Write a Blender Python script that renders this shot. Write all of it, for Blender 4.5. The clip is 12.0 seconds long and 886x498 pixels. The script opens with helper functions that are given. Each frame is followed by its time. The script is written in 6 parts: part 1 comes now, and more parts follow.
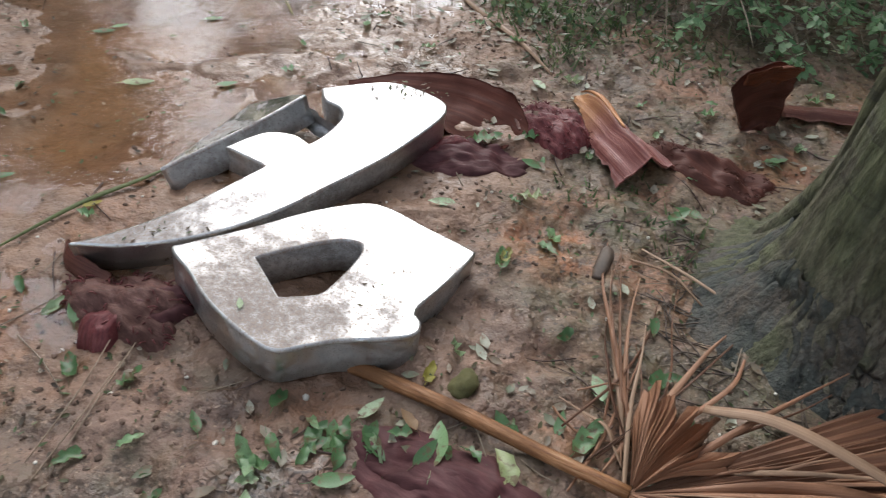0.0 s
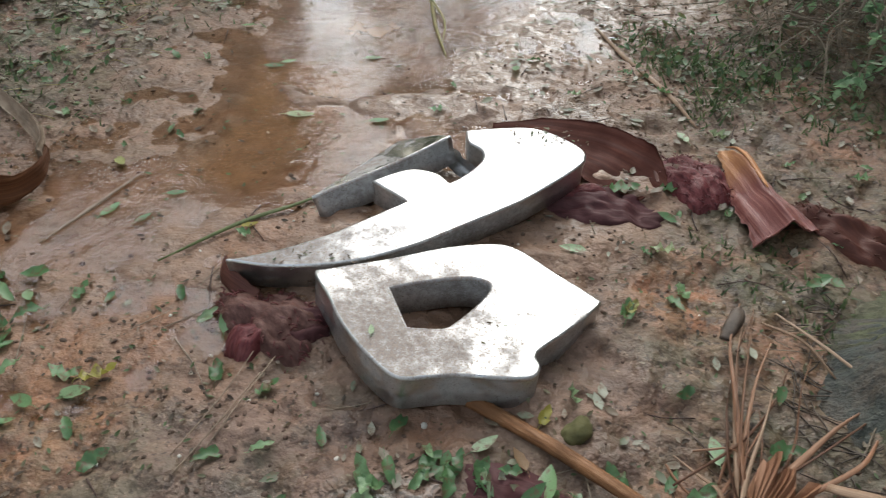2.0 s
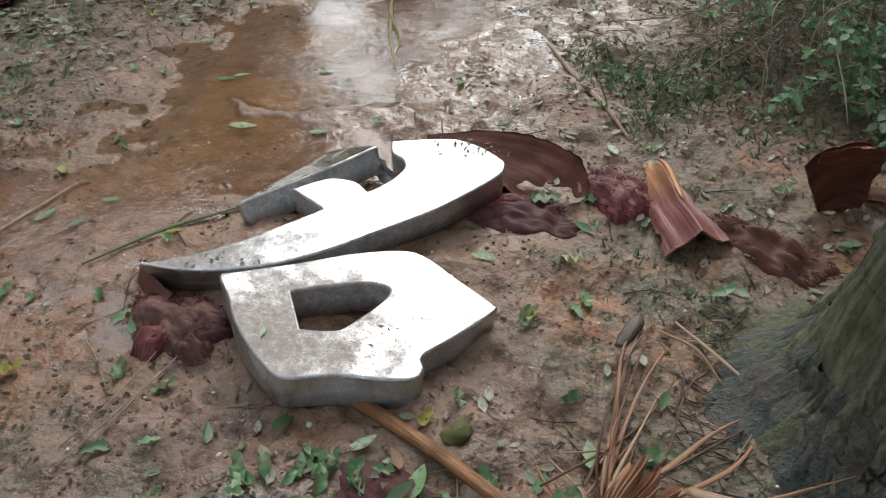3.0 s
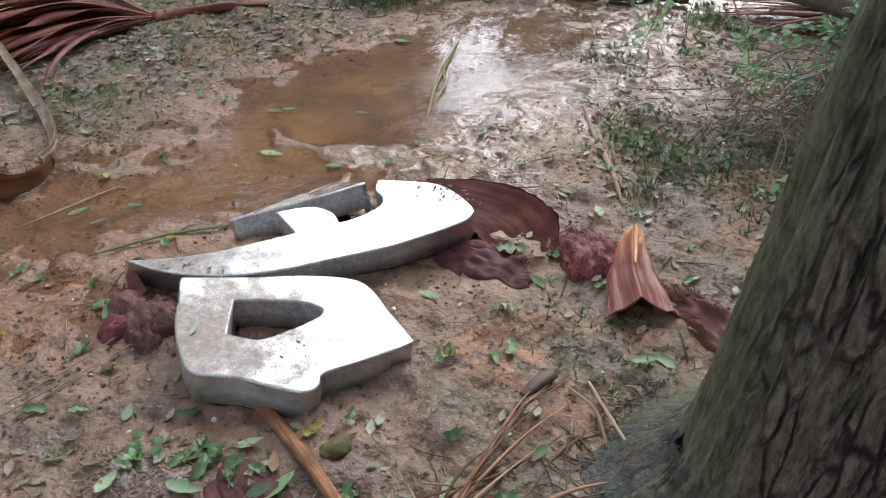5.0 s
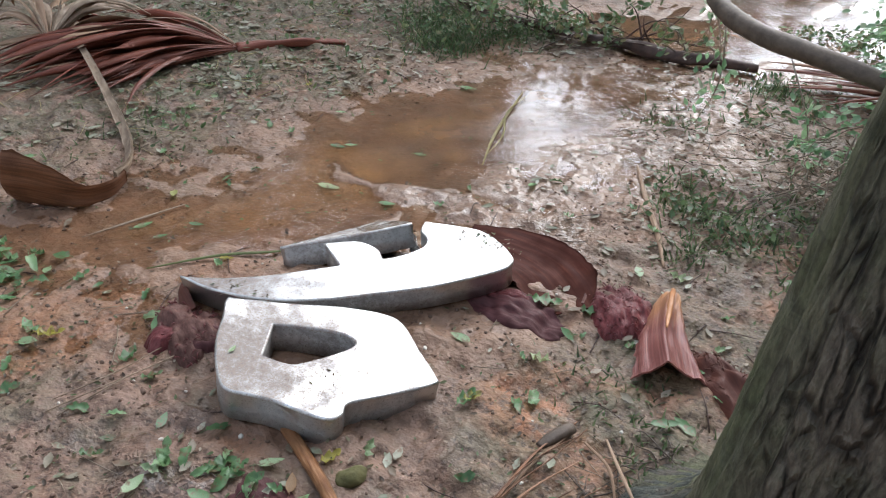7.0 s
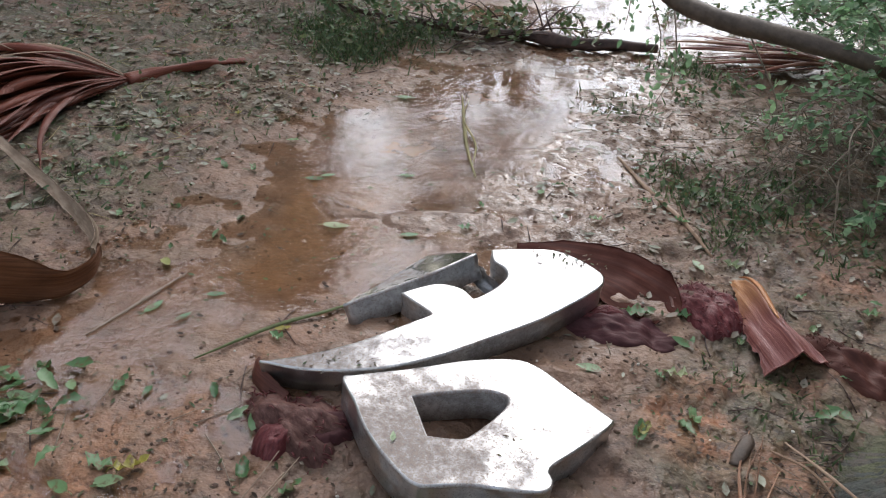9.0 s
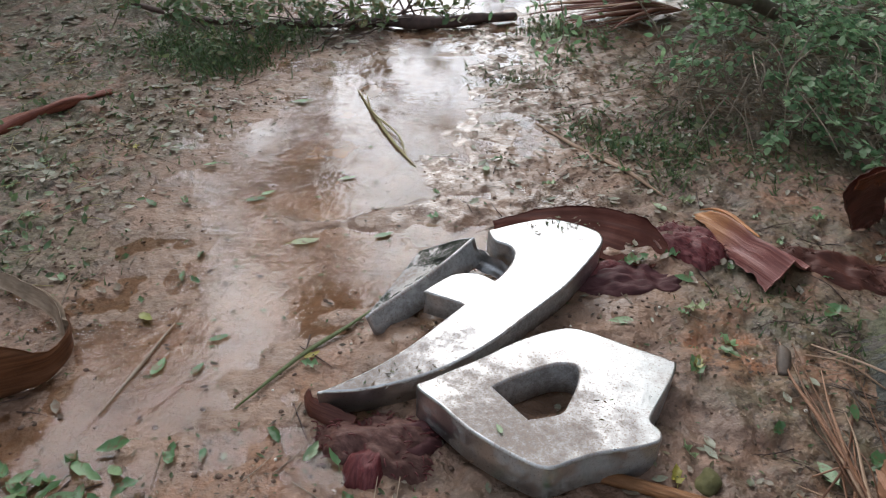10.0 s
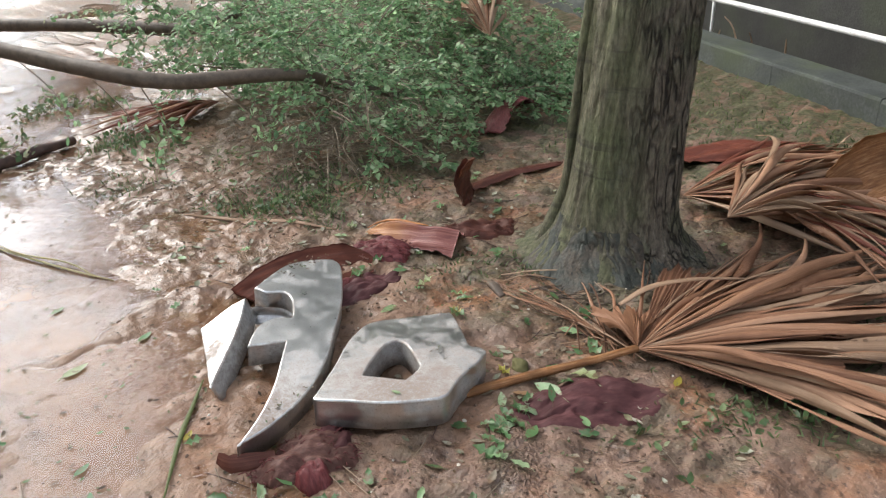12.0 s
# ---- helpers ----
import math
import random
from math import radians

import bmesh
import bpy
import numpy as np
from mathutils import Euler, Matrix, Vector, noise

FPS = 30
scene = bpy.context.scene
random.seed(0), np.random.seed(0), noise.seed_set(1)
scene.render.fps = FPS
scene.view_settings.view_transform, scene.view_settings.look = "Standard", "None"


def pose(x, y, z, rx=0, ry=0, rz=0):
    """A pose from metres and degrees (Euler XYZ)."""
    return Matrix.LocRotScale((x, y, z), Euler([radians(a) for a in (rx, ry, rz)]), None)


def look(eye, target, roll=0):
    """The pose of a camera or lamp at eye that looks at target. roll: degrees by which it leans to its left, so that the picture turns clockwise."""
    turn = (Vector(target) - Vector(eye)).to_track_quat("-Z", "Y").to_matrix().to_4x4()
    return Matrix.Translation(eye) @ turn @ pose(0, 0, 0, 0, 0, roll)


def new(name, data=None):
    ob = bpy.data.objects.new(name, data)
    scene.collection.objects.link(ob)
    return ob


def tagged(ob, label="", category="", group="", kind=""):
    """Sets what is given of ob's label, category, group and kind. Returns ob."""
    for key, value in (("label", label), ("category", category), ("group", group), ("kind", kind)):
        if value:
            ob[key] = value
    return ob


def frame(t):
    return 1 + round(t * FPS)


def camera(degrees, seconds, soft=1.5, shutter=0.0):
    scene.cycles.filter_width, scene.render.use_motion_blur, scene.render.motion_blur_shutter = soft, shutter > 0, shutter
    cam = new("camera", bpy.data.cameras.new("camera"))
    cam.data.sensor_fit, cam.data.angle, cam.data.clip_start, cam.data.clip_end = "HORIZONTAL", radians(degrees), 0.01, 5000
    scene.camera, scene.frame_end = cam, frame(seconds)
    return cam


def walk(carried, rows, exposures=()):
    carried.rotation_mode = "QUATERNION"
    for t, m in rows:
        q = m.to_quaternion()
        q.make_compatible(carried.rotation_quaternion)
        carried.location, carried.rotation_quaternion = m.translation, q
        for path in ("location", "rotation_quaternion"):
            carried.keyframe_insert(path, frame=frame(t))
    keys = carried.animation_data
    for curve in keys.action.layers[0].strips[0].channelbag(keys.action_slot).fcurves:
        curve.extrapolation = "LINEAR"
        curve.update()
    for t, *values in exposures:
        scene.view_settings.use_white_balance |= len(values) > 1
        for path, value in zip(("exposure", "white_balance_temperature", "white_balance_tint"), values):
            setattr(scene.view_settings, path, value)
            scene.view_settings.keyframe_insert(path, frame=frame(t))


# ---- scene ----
cam = camera(58.0, 12.0, soft=1.2, shutter=0.14)
PATH = [
    (0, (0.244, 0.373, 1.24), (0.379, 1.86, -0.091), 5.0),
    (0.5, (0.216, 0.351, 1.284), (0.073, 1.836, -0.049), -0.8),
    (1, (0.198, 0.332, 1.318), (-0.153, 1.793, -0.003), -4.5),
    (1.5, (0.198, 0.327, 1.323), (-0.171, 1.795, 0.016), -3.5),
    (2, (0.258, 0.341, 1.294), (0.05, 1.861, 0.011), 1.4),
    (2.5, (0.42, 0.336, 1.3), (0.3, 1.882, 0.037), 3.3),
    (2.7, (0.468, 0.334, 1.303), (0.296, 1.878, 0.045), 2.4),
    (4.3, (0.932, 0.37, 1.323), (0.358, 1.88, 0.143), -2.7),
    (4.5, (0.968, 0.359, 1.326), (0.377, 1.873, 0.159), -1.5),
    (5, (1.071, 0.377, 1.355), (0.417, 1.877, 0.204), -0.4),
    (5.5, (1.167, 0.423, 1.354), (0.434, 1.911, 0.236), 0.1),
    (6, (1.174, 0.399, 1.376), (0.446, 1.904, 0.279), 3.0),
    (6.5, (1.174, 0.355, 1.401), (0.418, 1.856, 0.316), 3.7),
    (7, (1.148, 0.362, 1.404), (0.332, 1.841, 0.334), 2.1),
    (7.2, (1.126, 0.369, 1.396), (0.295, 1.848, 0.335), 1.4),
    (8.8, (0.34, 0.251, 1.416), (-0.018, 1.891, 0.329), 3.9),
    (9, (0.261, 0.26, 1.377), (-0.034, 1.924, 0.307), 3.0),
    (9.5, (-0.028, 0.23, 1.35), (-0.093, 1.922, 0.286), 2.0),
    (10, (-0.28, 0.257, 1.355), (-0.104, 1.93, 0.273), -0.4),
    (10.5, (-0.509, 0.327, 1.392), (-0.027, 1.915, 0.276), -2.4),
    (11, (-0.851, 0.407, 1.42), (0.093, 1.779, 0.313), -0.5),
    (11.5, (-1.071, 0.351, 1.413), (0.147, 1.589, 0.419), -1.2),
    (12, (-1.28, 0.144, 1.45), (0.052, 1.341, 0.561), -1.8),
]
walk(cam, [(t, look(eye, target, roll)) for t, eye, target, roll in PATH], exposures=[(0, 1.54, 6450, 9), (0.5, 1.52, 6500, 6), (1.5, 1.46, 6550, 6), (2.5, 1.44, 6500, 4), (4.5, 1.68, 6350, 9), (5.5, 1.80, 6250, 9), (6.5, 1.74, 6250, 9), (7, 1.82, 6200, 9), (9, 1.32, 6350, 11), (10, 1.30, 6400, 9), (10.5, 1.34, 6400, 8), (11, 1.50, 6450, 7), (11.5, 1.68, 6550, 6), (12, 1.95, 6750, 9)])

# ---------------- world and light ----------------
world = bpy.data.worlds.new("world")
scene.world = world
world.use_nodes = True
wn, wl = world.node_tree.nodes, world.node_tree.links
sky = wn.new("ShaderNodeTexSky")
sky.sky_type = 'NISHITA'
sky.sun_disc = False
sky.sun_elevation = radians(40)
sky.sun_rotation = radians(-6)
sky.air_density, sky.dust_density, sky.ozone_density = 1.0, 1.5, 1.0
grey = wn.new("ShaderNodeHueSaturation")
grey.inputs["Saturation"].default_value = 0.42
wl.new(sky.outputs[0], grey.inputs["Color"])
wl.new(grey.outputs[0], wn["Background"].inputs["Color"])
wn["Background"].inputs["Strength"].default_value = 0.12
sun = new("sun", bpy.data.lights.new("sun", 'SUN'))
sun.data.energy = 0.96
sun.data.angle = radians(60)
sun.data.color = (1.0, 0.995, 0.985)
sun.matrix_world = look((-1.3, 8.1, 6.3), (0, 0, 0))

# ---------------- noise in arrays ----------------


def lattice(ix, iy, seed):
    h = (ix.astype(np.int64) * 374761393 + iy.astype(np.int64) * 668265263 + seed * 974711) & 0x7FFFFFFF
    h = ((h ^ (h >> 13)) * 1274126177) & 0x7FFFFFFF
    return ((h ^ (h >> 16)) & 0xFFFF) / 32767.5 - 1.0


def vnoise(x, y, size, seed=0):
    """Smooth noise of -1 to 1 with lumps of that size."""
    x, y = np.asarray(x, float) / size, np.asarray(y, float) / size
    ix, iy = np.floor(x), np.floor(y)
    fx, fy = x - ix, y - iy
    fx, fy = fx * fx * (3 - 2 * fx), fy * fy * (3 - 2 * fy)
    a, b = lattice(ix, iy, seed), lattice(ix + 1, iy, seed)
    c, d = lattice(ix, iy + 1, seed), lattice(ix + 1, iy + 1, seed)
    return (a + (b - a) * fx) * (1 - fy) + (c + (d - c) * fx) * fy


def fbm(x, y, size, octaves=3, seed=0):
    return sum(vnoise(x + 7.3 * k, y - 3.1 * k, size / 2**k, seed + k) * 0.5**k for k in range(octaves))


def ease(a, b, v):
    s = np.clip((v - a) / (b - a), 0, 1)
    return s * s * (3 - 2 * s)


# ---------------- materials ----------------
class Nodes:
    """A short hand for node materials."""

    def __init__(self, name):
        self.mat = bpy.data.materials.new(name)
        self.mat.use_nodes = True
        self.tree = self.mat.node_tree
        self.shader = self.tree.nodes["Principled BSDF"]
        self.place = self.add("ShaderNodeTexCoord").outputs["Object"]

    def add(self, kind, **sets):
        n = self.tree.nodes.new(kind)
        for key, value in sets.items():
            n.inputs[key.replace("_", " ")].default_value = value
        return n

    def link(self, a, b):
        self.tree.links.new(a, b)

    def noise(self, scale, detail=4.0, stretch=None, rough=0.55, at=None):
        n = self.add("ShaderNodeTexNoise", Scale=scale, Detail=detail, Roughness=rough)
        src = at or self.place
        if stretch:
            m = self.add("ShaderNodeMapping", Scale=stretch)
            self.link(src, m.inputs["Vector"])
            src = m.outputs[0]
        self.link(src, n.inputs["Vector"])
        return n.outputs["Fac"]

    def ramp(self, fac, *stops):
        r = self.add("ShaderNodeValToRGB")
        while len(r.color_ramp.elements) < len(stops):
            r.color_ramp.elements.new(0.5)
        for e, (at, col) in zip(r.color_ramp.elements, stops):
            e.position = at
            e.color = (*col, 1) if isinstance(col, tuple) else (col, col, col, 1)
        self.link(fac, r.inputs["Fac"])
        return r.outputs["Color"]

    def mix(self, fac, a, b, how='MIX'):
        n = self.tree.nodes.new("ShaderNodeMix")
        n.data_type, n.blend_type = 'RGBA', how
        for value, at in ((fac, n.inputs[0]), (a, n.inputs[6]), (b, n.inputs[7])):
            if isinstance(value, bpy.types.NodeSocket):
                self.link(value, at)
            elif at == n.inputs[0]:
                at.default_value = value
            else:
                at.default_value = (*value, 1) if isinstance(value, tuple) else (value, value, value, 1)
        return n.outputs[2]

    def calc(self, how, a, b):
        n = self.tree.nodes.new("ShaderNodeMath")
        n.operation = how
        for value, at in ((a, n.inputs[0]), (b, n.inputs[1])):
            if isinstance(value, bpy.types.NodeSocket):
                self.link(value, at)
            else:
                at.default_value = value
        return n.outputs[0]

    def set(self, **to):
        for key, value in to.items():
            at = self.shader.inputs[key.replace("_", " ")]
            if isinstance(value, bpy.types.NodeSocket):
                self.link(value, at)
            else:
                at.default_value = (*value, 1) if isinstance(value, tuple) else value
        return self

    def bump(self, height, strength=0.5, distance=0.01):
        b = self.add("ShaderNodeBump", Strength=strength, Distance=distance)
        self.link(height, b.inputs["Height"])
        self.link(b.outputs[0], self.shader.inputs["Normal"])
        return self

    def random(self):
        return self.add("ShaderNodeObjectInfo").outputs["Random"]

    def island(self):
        return self.add("ShaderNodeNewGeometry").outputs["Random Per Island"]


def fibrous(name, dark, mid, light, along=(0.12, 3.0, 1), scale=30, rough=(0.35, 0.7), bump=0.5, spec=0.4, vary=0.25):
    """Plant fibre: streaks along one direction, blotches and a change from piece to piece."""
    m = Nodes(name)
    lay = m.add("ShaderNodeTexCoord").outputs["UV"]
    streak = m.noise(scale, 5, along, 0.65, lay)
    blotch = m.noise(9, 4)
    col = m.ramp(streak, (0.3, dark), (0.5, mid), (0.72, light))
    col = m.mix(m.ramp(blotch, (0.42, 0.0), (0.68, 0.75)), col, tuple(c * 0.45 for c in mid))
    col = m.mix(vary, col, m.ramp(m.random(), (0.0, dark), (0.5, mid), (1.0, light)))
    m.set(Base_Color=col, Roughness=m.ramp(blotch, (0.35, rough[0]), (0.65, rough[1])), Specular_IOR_Level=0.6 * spec)
    return m.bump(streak, bump, 0.004).mat


def foliage(name, stops, rough=0.42, islands=True, light=0.48, soiled=False):
    m = Nodes(name)
    pick = m.island() if islands else m.random()
    col = m.ramp(pick, *stops)
    col = m.mix(m.ramp(m.noise(60, 3), (0.4, 0.0), (0.7, 0.35)), col, (0.05, 0.06, 0.02))
    if soiled:
        lay = m.add("ShaderNodeNewGeometry").outputs["Position"]
        col = m.mix(m.ramp(m.noise(45, 4, rough=0.65, at=lay), (0.52, 0.0), (0.62, 0.8)), col, (0.19, 0.11, 0.065))
    m.set(Base_Color=col, Roughness=rough, Specular_IOR_Level=0.45)
    thin = m.add("ShaderNodeBsdfTranslucent")
    m.link(col, thin.inputs["Color"])
    both = m.add("ShaderNodeMixShader", Fac=light)
    m.link(m.shader.outputs[0], both.inputs[1])
    m.link(thin.outputs[0], both.inputs[2])
    m.link(both.outputs[0], m.tree.nodes["Material Output"].inputs["Surface"])
    return m.mat


def mud():
    m = Nodes("wet_red_mud")

    def field(name):
        n = m.tree.nodes.new("ShaderNodeAttribute")
        n.attribute_name = name
        return n.outputs["Fac"]

    wet, moss, foam, clay = field("wet"), field("moss"), field("foam"), field("clay")
    big, patch = m.noise(1.9, 6, rough=0.6), m.noise(6.5, 6, rough=0.62)
    lump, fine, grit = m.noise(21, 3, rough=0.5), m.noise(60, 3, rough=0.5), m.noise(190, 2)
    col = m.ramp(patch, (0.3, (0.080, 0.049, 0.035)), (0.43, (0.150, 0.091, 0.064)), (0.58, (0.215, 0.132, 0.094)), (0.72, (0.265, 0.180, 0.138)))
    col = m.mix(m.ramp(big, (0.5, 0.0), (0.60, 0.85)), col, m.ramp(lump, (0.35, (0.200, 0.093, 0.048)), (0.65, (0.31, 0.158, 0.090))))
    col = m.mix(m.calc('MULTIPLY', clay, m.ramp(m.noise(12, 5, rough=0.65), (0.35, 0.25), (0.6, 0.8))), col, m.ramp(lump, (0.35, (0.27, 0.095, 0.034)), (0.65, (0.40, 0.165, 0.068))))
    col = m.mix(m.ramp(m.noise(3.4, 6, rough=0.68), (0.49, 0.0), (0.60, 0.85)), col, m.ramp(lump, (0.35, (0.075, 0.058, 0.036)), (0.65, (0.155, 0.122, 0.080))))
    # Olive moss, its tone also darkened for the shade near the kerb.
    col = m.mix(m.calc('MULTIPLY', moss, m.ramp(m.noise(9, 6, rough=0.68), (0.42, 0.0), (0.54, 0.9))), col, m.ramp(fine, (0.35, (0.048, 0.050, 0.022)), (0.65, (0.110, 0.108, 0.052))))
    # Dark spots paint in pit shade; the finer ones follow the bump.
    col = m.mix(m.ramp(m.noise(27, 5, rough=0.65), (0.36, 0.75), (0.46, 0.0)), col, (0.055, 0.033, 0.021))
    col = m.mix(m.ramp(fine, (0.32, 0.7), (0.40, 0.0)), col, (0.030, 0.018, 0.012))
    col = m.mix(m.ramp(m.noise(85, 3, rough=0.6), (0.60, 0.0), (0.70, 0.6)), col, (0.38, 0.26, 0.18))
    col = m.mix(m.ramp(wet, (0.0, 0.0), (0.5, 0.85)), col, m.ramp(patch, (0.35, (0.165, 0.094, 0.058)), (0.6, (0.26, 0.152, 0.094))))
    gloss = m.ramp(patch, (0.35, 0.45), (0.65, 0.72))
    gloss = m.mix(wet, gloss, m.ramp(fine, (0.35, 0.36), (0.7, 0.56)))
    film = m.calc('MULTIPLY', m.calc('MAXIMUM', m.ramp(wet, (0.35, 0.0), (0.85, 1.0)), foam), m.ramp(m.noise(24, 5, rough=0.65), (0.36, 0.0), (0.54, 0.95)))
    m.set(Base_Color=col, Roughness=gloss, Specular_IOR_Level=0.44, Coat_Weight=film, Coat_Roughness=0.15, Coat_IOR=1.36)
    cell = m.add("ShaderNodeTexVoronoi", Scale=58)
    cell.feature = 'DISTANCE_TO_EDGE'
    m.link(m.mix(0.03, m.place, m.add("ShaderNodeTexNoise", Scale=25).outputs["Color"]), cell.inputs["Vector"])
    comb = m.calc('MULTIPLY', foam, m.ramp(cell.outputs["Distance"], (0.0, 1.0), (0.3, 0.0)))
    high = m.calc('ADD', m.calc('ADD', lump, m.calc('MULTIPLY', fine, 0.34)), m.calc('MULTIPLY', grit, 0.08))
    high = m.calc('ADD', high, m.calc('MULTIPLY', comb, 0.4))
    return m.bump(high, 0.9, 0.021).mat


def muddy_water():
    """Silty rain water: clear at the shore, orange-brown where it deepens, with a wind-stirred mirror surface."""
    m = Nodes("muddy_water")

    def field(name):
        n = m.tree.nodes.new("ShaderNodeAttribute")
        n.attribute_name = name
        return n.outputs["Fac"]

    deep, still = field("depth"), field("still")
    silt = m.ramp(m.noise(3.2, 5, rough=0.6), (0.36, (0.215, 0.135, 0.090)), (0.5, (0.265, 0.158, 0.096)), (0.64, (0.35, 0.19, 0.090)))
    silt = m.mix(m.calc('MULTIPLY', m.calc('SUBTRACT', 1.0, still), 0.55), silt, (0.37, 0.175, 0.060))
    silt = m.mix(m.calc('MULTIPLY', still, 0.35), silt, (0.105, 0.058, 0.034))
    m.set(Base_Color=silt, Roughness=1.0, Specular_IOR_Level=0.0)
    clear = m.add("ShaderNodeBsdfTransparent")
    clear.inputs["Color"].default_value = (0.97, 0.90, 0.81, 1)
    body = m.add("ShaderNodeMixShader")
    m.link(m.calc('MULTIPLY', deep, m.ramp(m.noise(5.0, 5), (0.3, 0.45), (0.7, 0.92))), body.inputs[0])
    m.link(clear.outputs[0], body.inputs[1])
    m.link(m.shader.outputs[0], body.inputs[2])
    wave = m.add("ShaderNodeBump", Strength=0.17, Distance=0.01)
    gust = m.ramp(m.noise(2.2, 4), (0.42, 0.25), (0.6, 1.0))
    m.link(m.calc('MULTIPLY', gust, m.calc('ADD', m.noise(62, 2), m.calc('MULTIPLY', m.noise(26, 2), 1.2))), wave.inputs["Height"])
    shine = m.add("ShaderNodeBsdfGlossy", Roughness=0.025)
    shine.inputs["Color"].default_value = (0.93, 0.95, 1.0, 1)
    m.link(wave.outputs[0], shine.inputs["Normal"])
    edge = m.add("ShaderNodeFresnel", IOR=1.33)
    m.link(wave.outputs[0], edge.inputs["Normal"])
    both = m.add("ShaderNodeMixShader")
    m.link(edge.outputs[0], both.inputs[0])
    m.link(body.outputs[0], both.inputs[1])
    m.link(shine.outputs[0], both.inputs[2])
    m.link(both.outputs[0], m.tree.nodes["Material Output"].inputs["Surface"])
    return m.mat


def steel(name, dirt, centre=(0, 0, 0), reach=0.3, polish=(0.26, 0.40), grime=((0.105, 0.062, 0.042), (0.25, 0.172, 0.122))):
    """Weathered stainless sheet: brushed metal with mud spatter and a film of dirt, thicker round one place."""
    m = Nodes(name)
    gap = m.add("ShaderNodeVectorMath")
    gap.operation = 'DISTANCE'
    m.link(m.place, gap.inputs[0])
    gap.inputs[1].default_value = centre
    near = m.ramp(m.calc('DIVIDE', gap.outputs["Value"], reach), (0.0, 1.0), (1.0, 0.0))
    spots, film = m.noise(210, 4, rough=0.7), m.noise(13, 9, rough=0.72)
    veil = m.calc('MULTIPLY', m.ramp(m.calc('ADD', film, m.calc('MULTIPLY', near, 0.42)), (0.56 - dirt, 0.0), (0.88 - dirt, 1.0)), 0.85)
    speck = m.ramp(m.calc('ADD', m.calc('ADD', spots, m.calc('MULTIPLY', film, 0.35)), m.calc('MULTIPLY', near, 0.16)), (0.82 - dirt, 0.0), (0.92 - dirt, 0.85))
    veil = m.calc('MULTIPLY', veil, m.ramp(m.noise(60, 6, rough=0.7), (0.36, 0.55), (0.60, 1.0)))
    mask = m.calc('MAXIMUM', veil, speck)
    brush = m.noise(18, 3, (1, 1, 1))
    col = m.mix(mask, m.ramp(brush, (0.3, (0.60, 0.61, 0.61)), (0.7, (0.72, 0.72, 0.71))), m.ramp(spots, (0.35, grime[0]), (0.65, grime[1])))
    rough = m.mix(mask, m.ramp(film, (0.3, polish[0]), (0.7, polish[1])), 0.75)
    m.set(Base_Color=col, Roughness=rough, Metallic=m.ramp(mask, (0.1, 1.0), (0.7, 0.0)))
    return m.bump(m.calc('ADD', m.noise(5, 2), m.calc('MULTIPLY', mask, 0.12)), 0.05, 0.02).mat


def bark():
    m = Nodes("palm_bark")
    shift = m.add("ShaderNodeTexNoise", Scale=7, Detail=4)
    m.link(m.place, shift.inputs["Vector"])
    bent = m.mix(0.04, m.place, shift.outputs["Color"])
    lay = m.add("ShaderNodeMapping", Scale=(1, 1, 0.2))
    m.link(bent, lay.inputs["Vector"])
    plate = m.add("ShaderNodeTexVoronoi", Scale=34)
    plate.feature = 'DISTANCE_TO_EDGE'
    m.link(lay.outputs[0], plate.inputs["Vector"])
    edge = plate.outputs["Distance"]
    blotch, fine = m.noise(4, 5, rough=0.65), m.noise(70, 5, (1, 1, 0.3), 0.7)
    col = m.ramp(fine, (0.32, (0.070, 0.058, 0.045)), (0.52, (0.155, 0.130, 0.100)), (0.7, (0.26, 0.225, 0.175)))
    col = m.mix(m.ramp(blotch, (0.46, 0.0), (0.62, 0.8)), col, m.ramp(fine, (0.32, (0.045, 0.052, 0.028)), (0.65, (0.13, 0.145, 0.078))))
    col = m.mix(m.ramp(m.noise(9, 5, rough=0.7), (0.60, 0.0), (0.74, 0.6)), col, (0.21, 0.21, 0.18))
    open_ = m.ramp(m.noise(15, 4, (1, 1, 0.4), 0.6), (0.40, 0.0), (0.54, 1.0))
    turn = m.add("ShaderNodeVectorMath")
    turn.operation = 'DOT_PRODUCT'
    m.link(m.place, turn.inputs[0])
    turn.inputs[1].default_value = (1.4, -2.1, 0)
    dry = m.ramp(m.calc('ADD', turn.outputs["Value"], m.calc('MULTIPLY', blotch, 0.9)), (0.40, 0.12), (0.70, 1.0))
    open_ = m.calc('MULTIPLY', open_, dry)
    col = m.mix(m.calc('MULTIPLY', m.ramp(dry, (0.15, 0.8), (0.9, 0.0)), m.ramp(m.noise(7, 5, (1, 1, 0.35), 0.6), (0.36, 0.2), (0.6, 1.0))), col, m.ramp(fine, (0.32, (0.062, 0.07, 0.034)), (0.65, (0.165, 0.18, 0.09))))
    scar = m.noise(7, 4, (0.25, 0.25, 3.5), 0.6)
    col = m.mix(m.calc('MULTIPLY', m.ramp(dry, (0.15, 0.6), (0.8, 0.0)), m.ramp(scar, (0.36, 1.0), (0.46, 0.0))), col, (0.042, 0.040, 0.032))
    col = m.mix(m.calc('MULTIPLY', m.ramp(edge, (0.0, 0.95), (0.05, 0.75), (0.12, 0.0)), open_), col, (0.012, 0.010, 0.008))
    m.set(Base_Color=col, Roughness=0.7, Specular_IOR_Level=0.3)
    high = m.calc('ADD', m.calc('MULTIPLY', m.ramp(edge, (0.0, 0.0), (0.12, 0.8)), open_), fine)
    return m.bump(high, 0.9, 0.022).mat


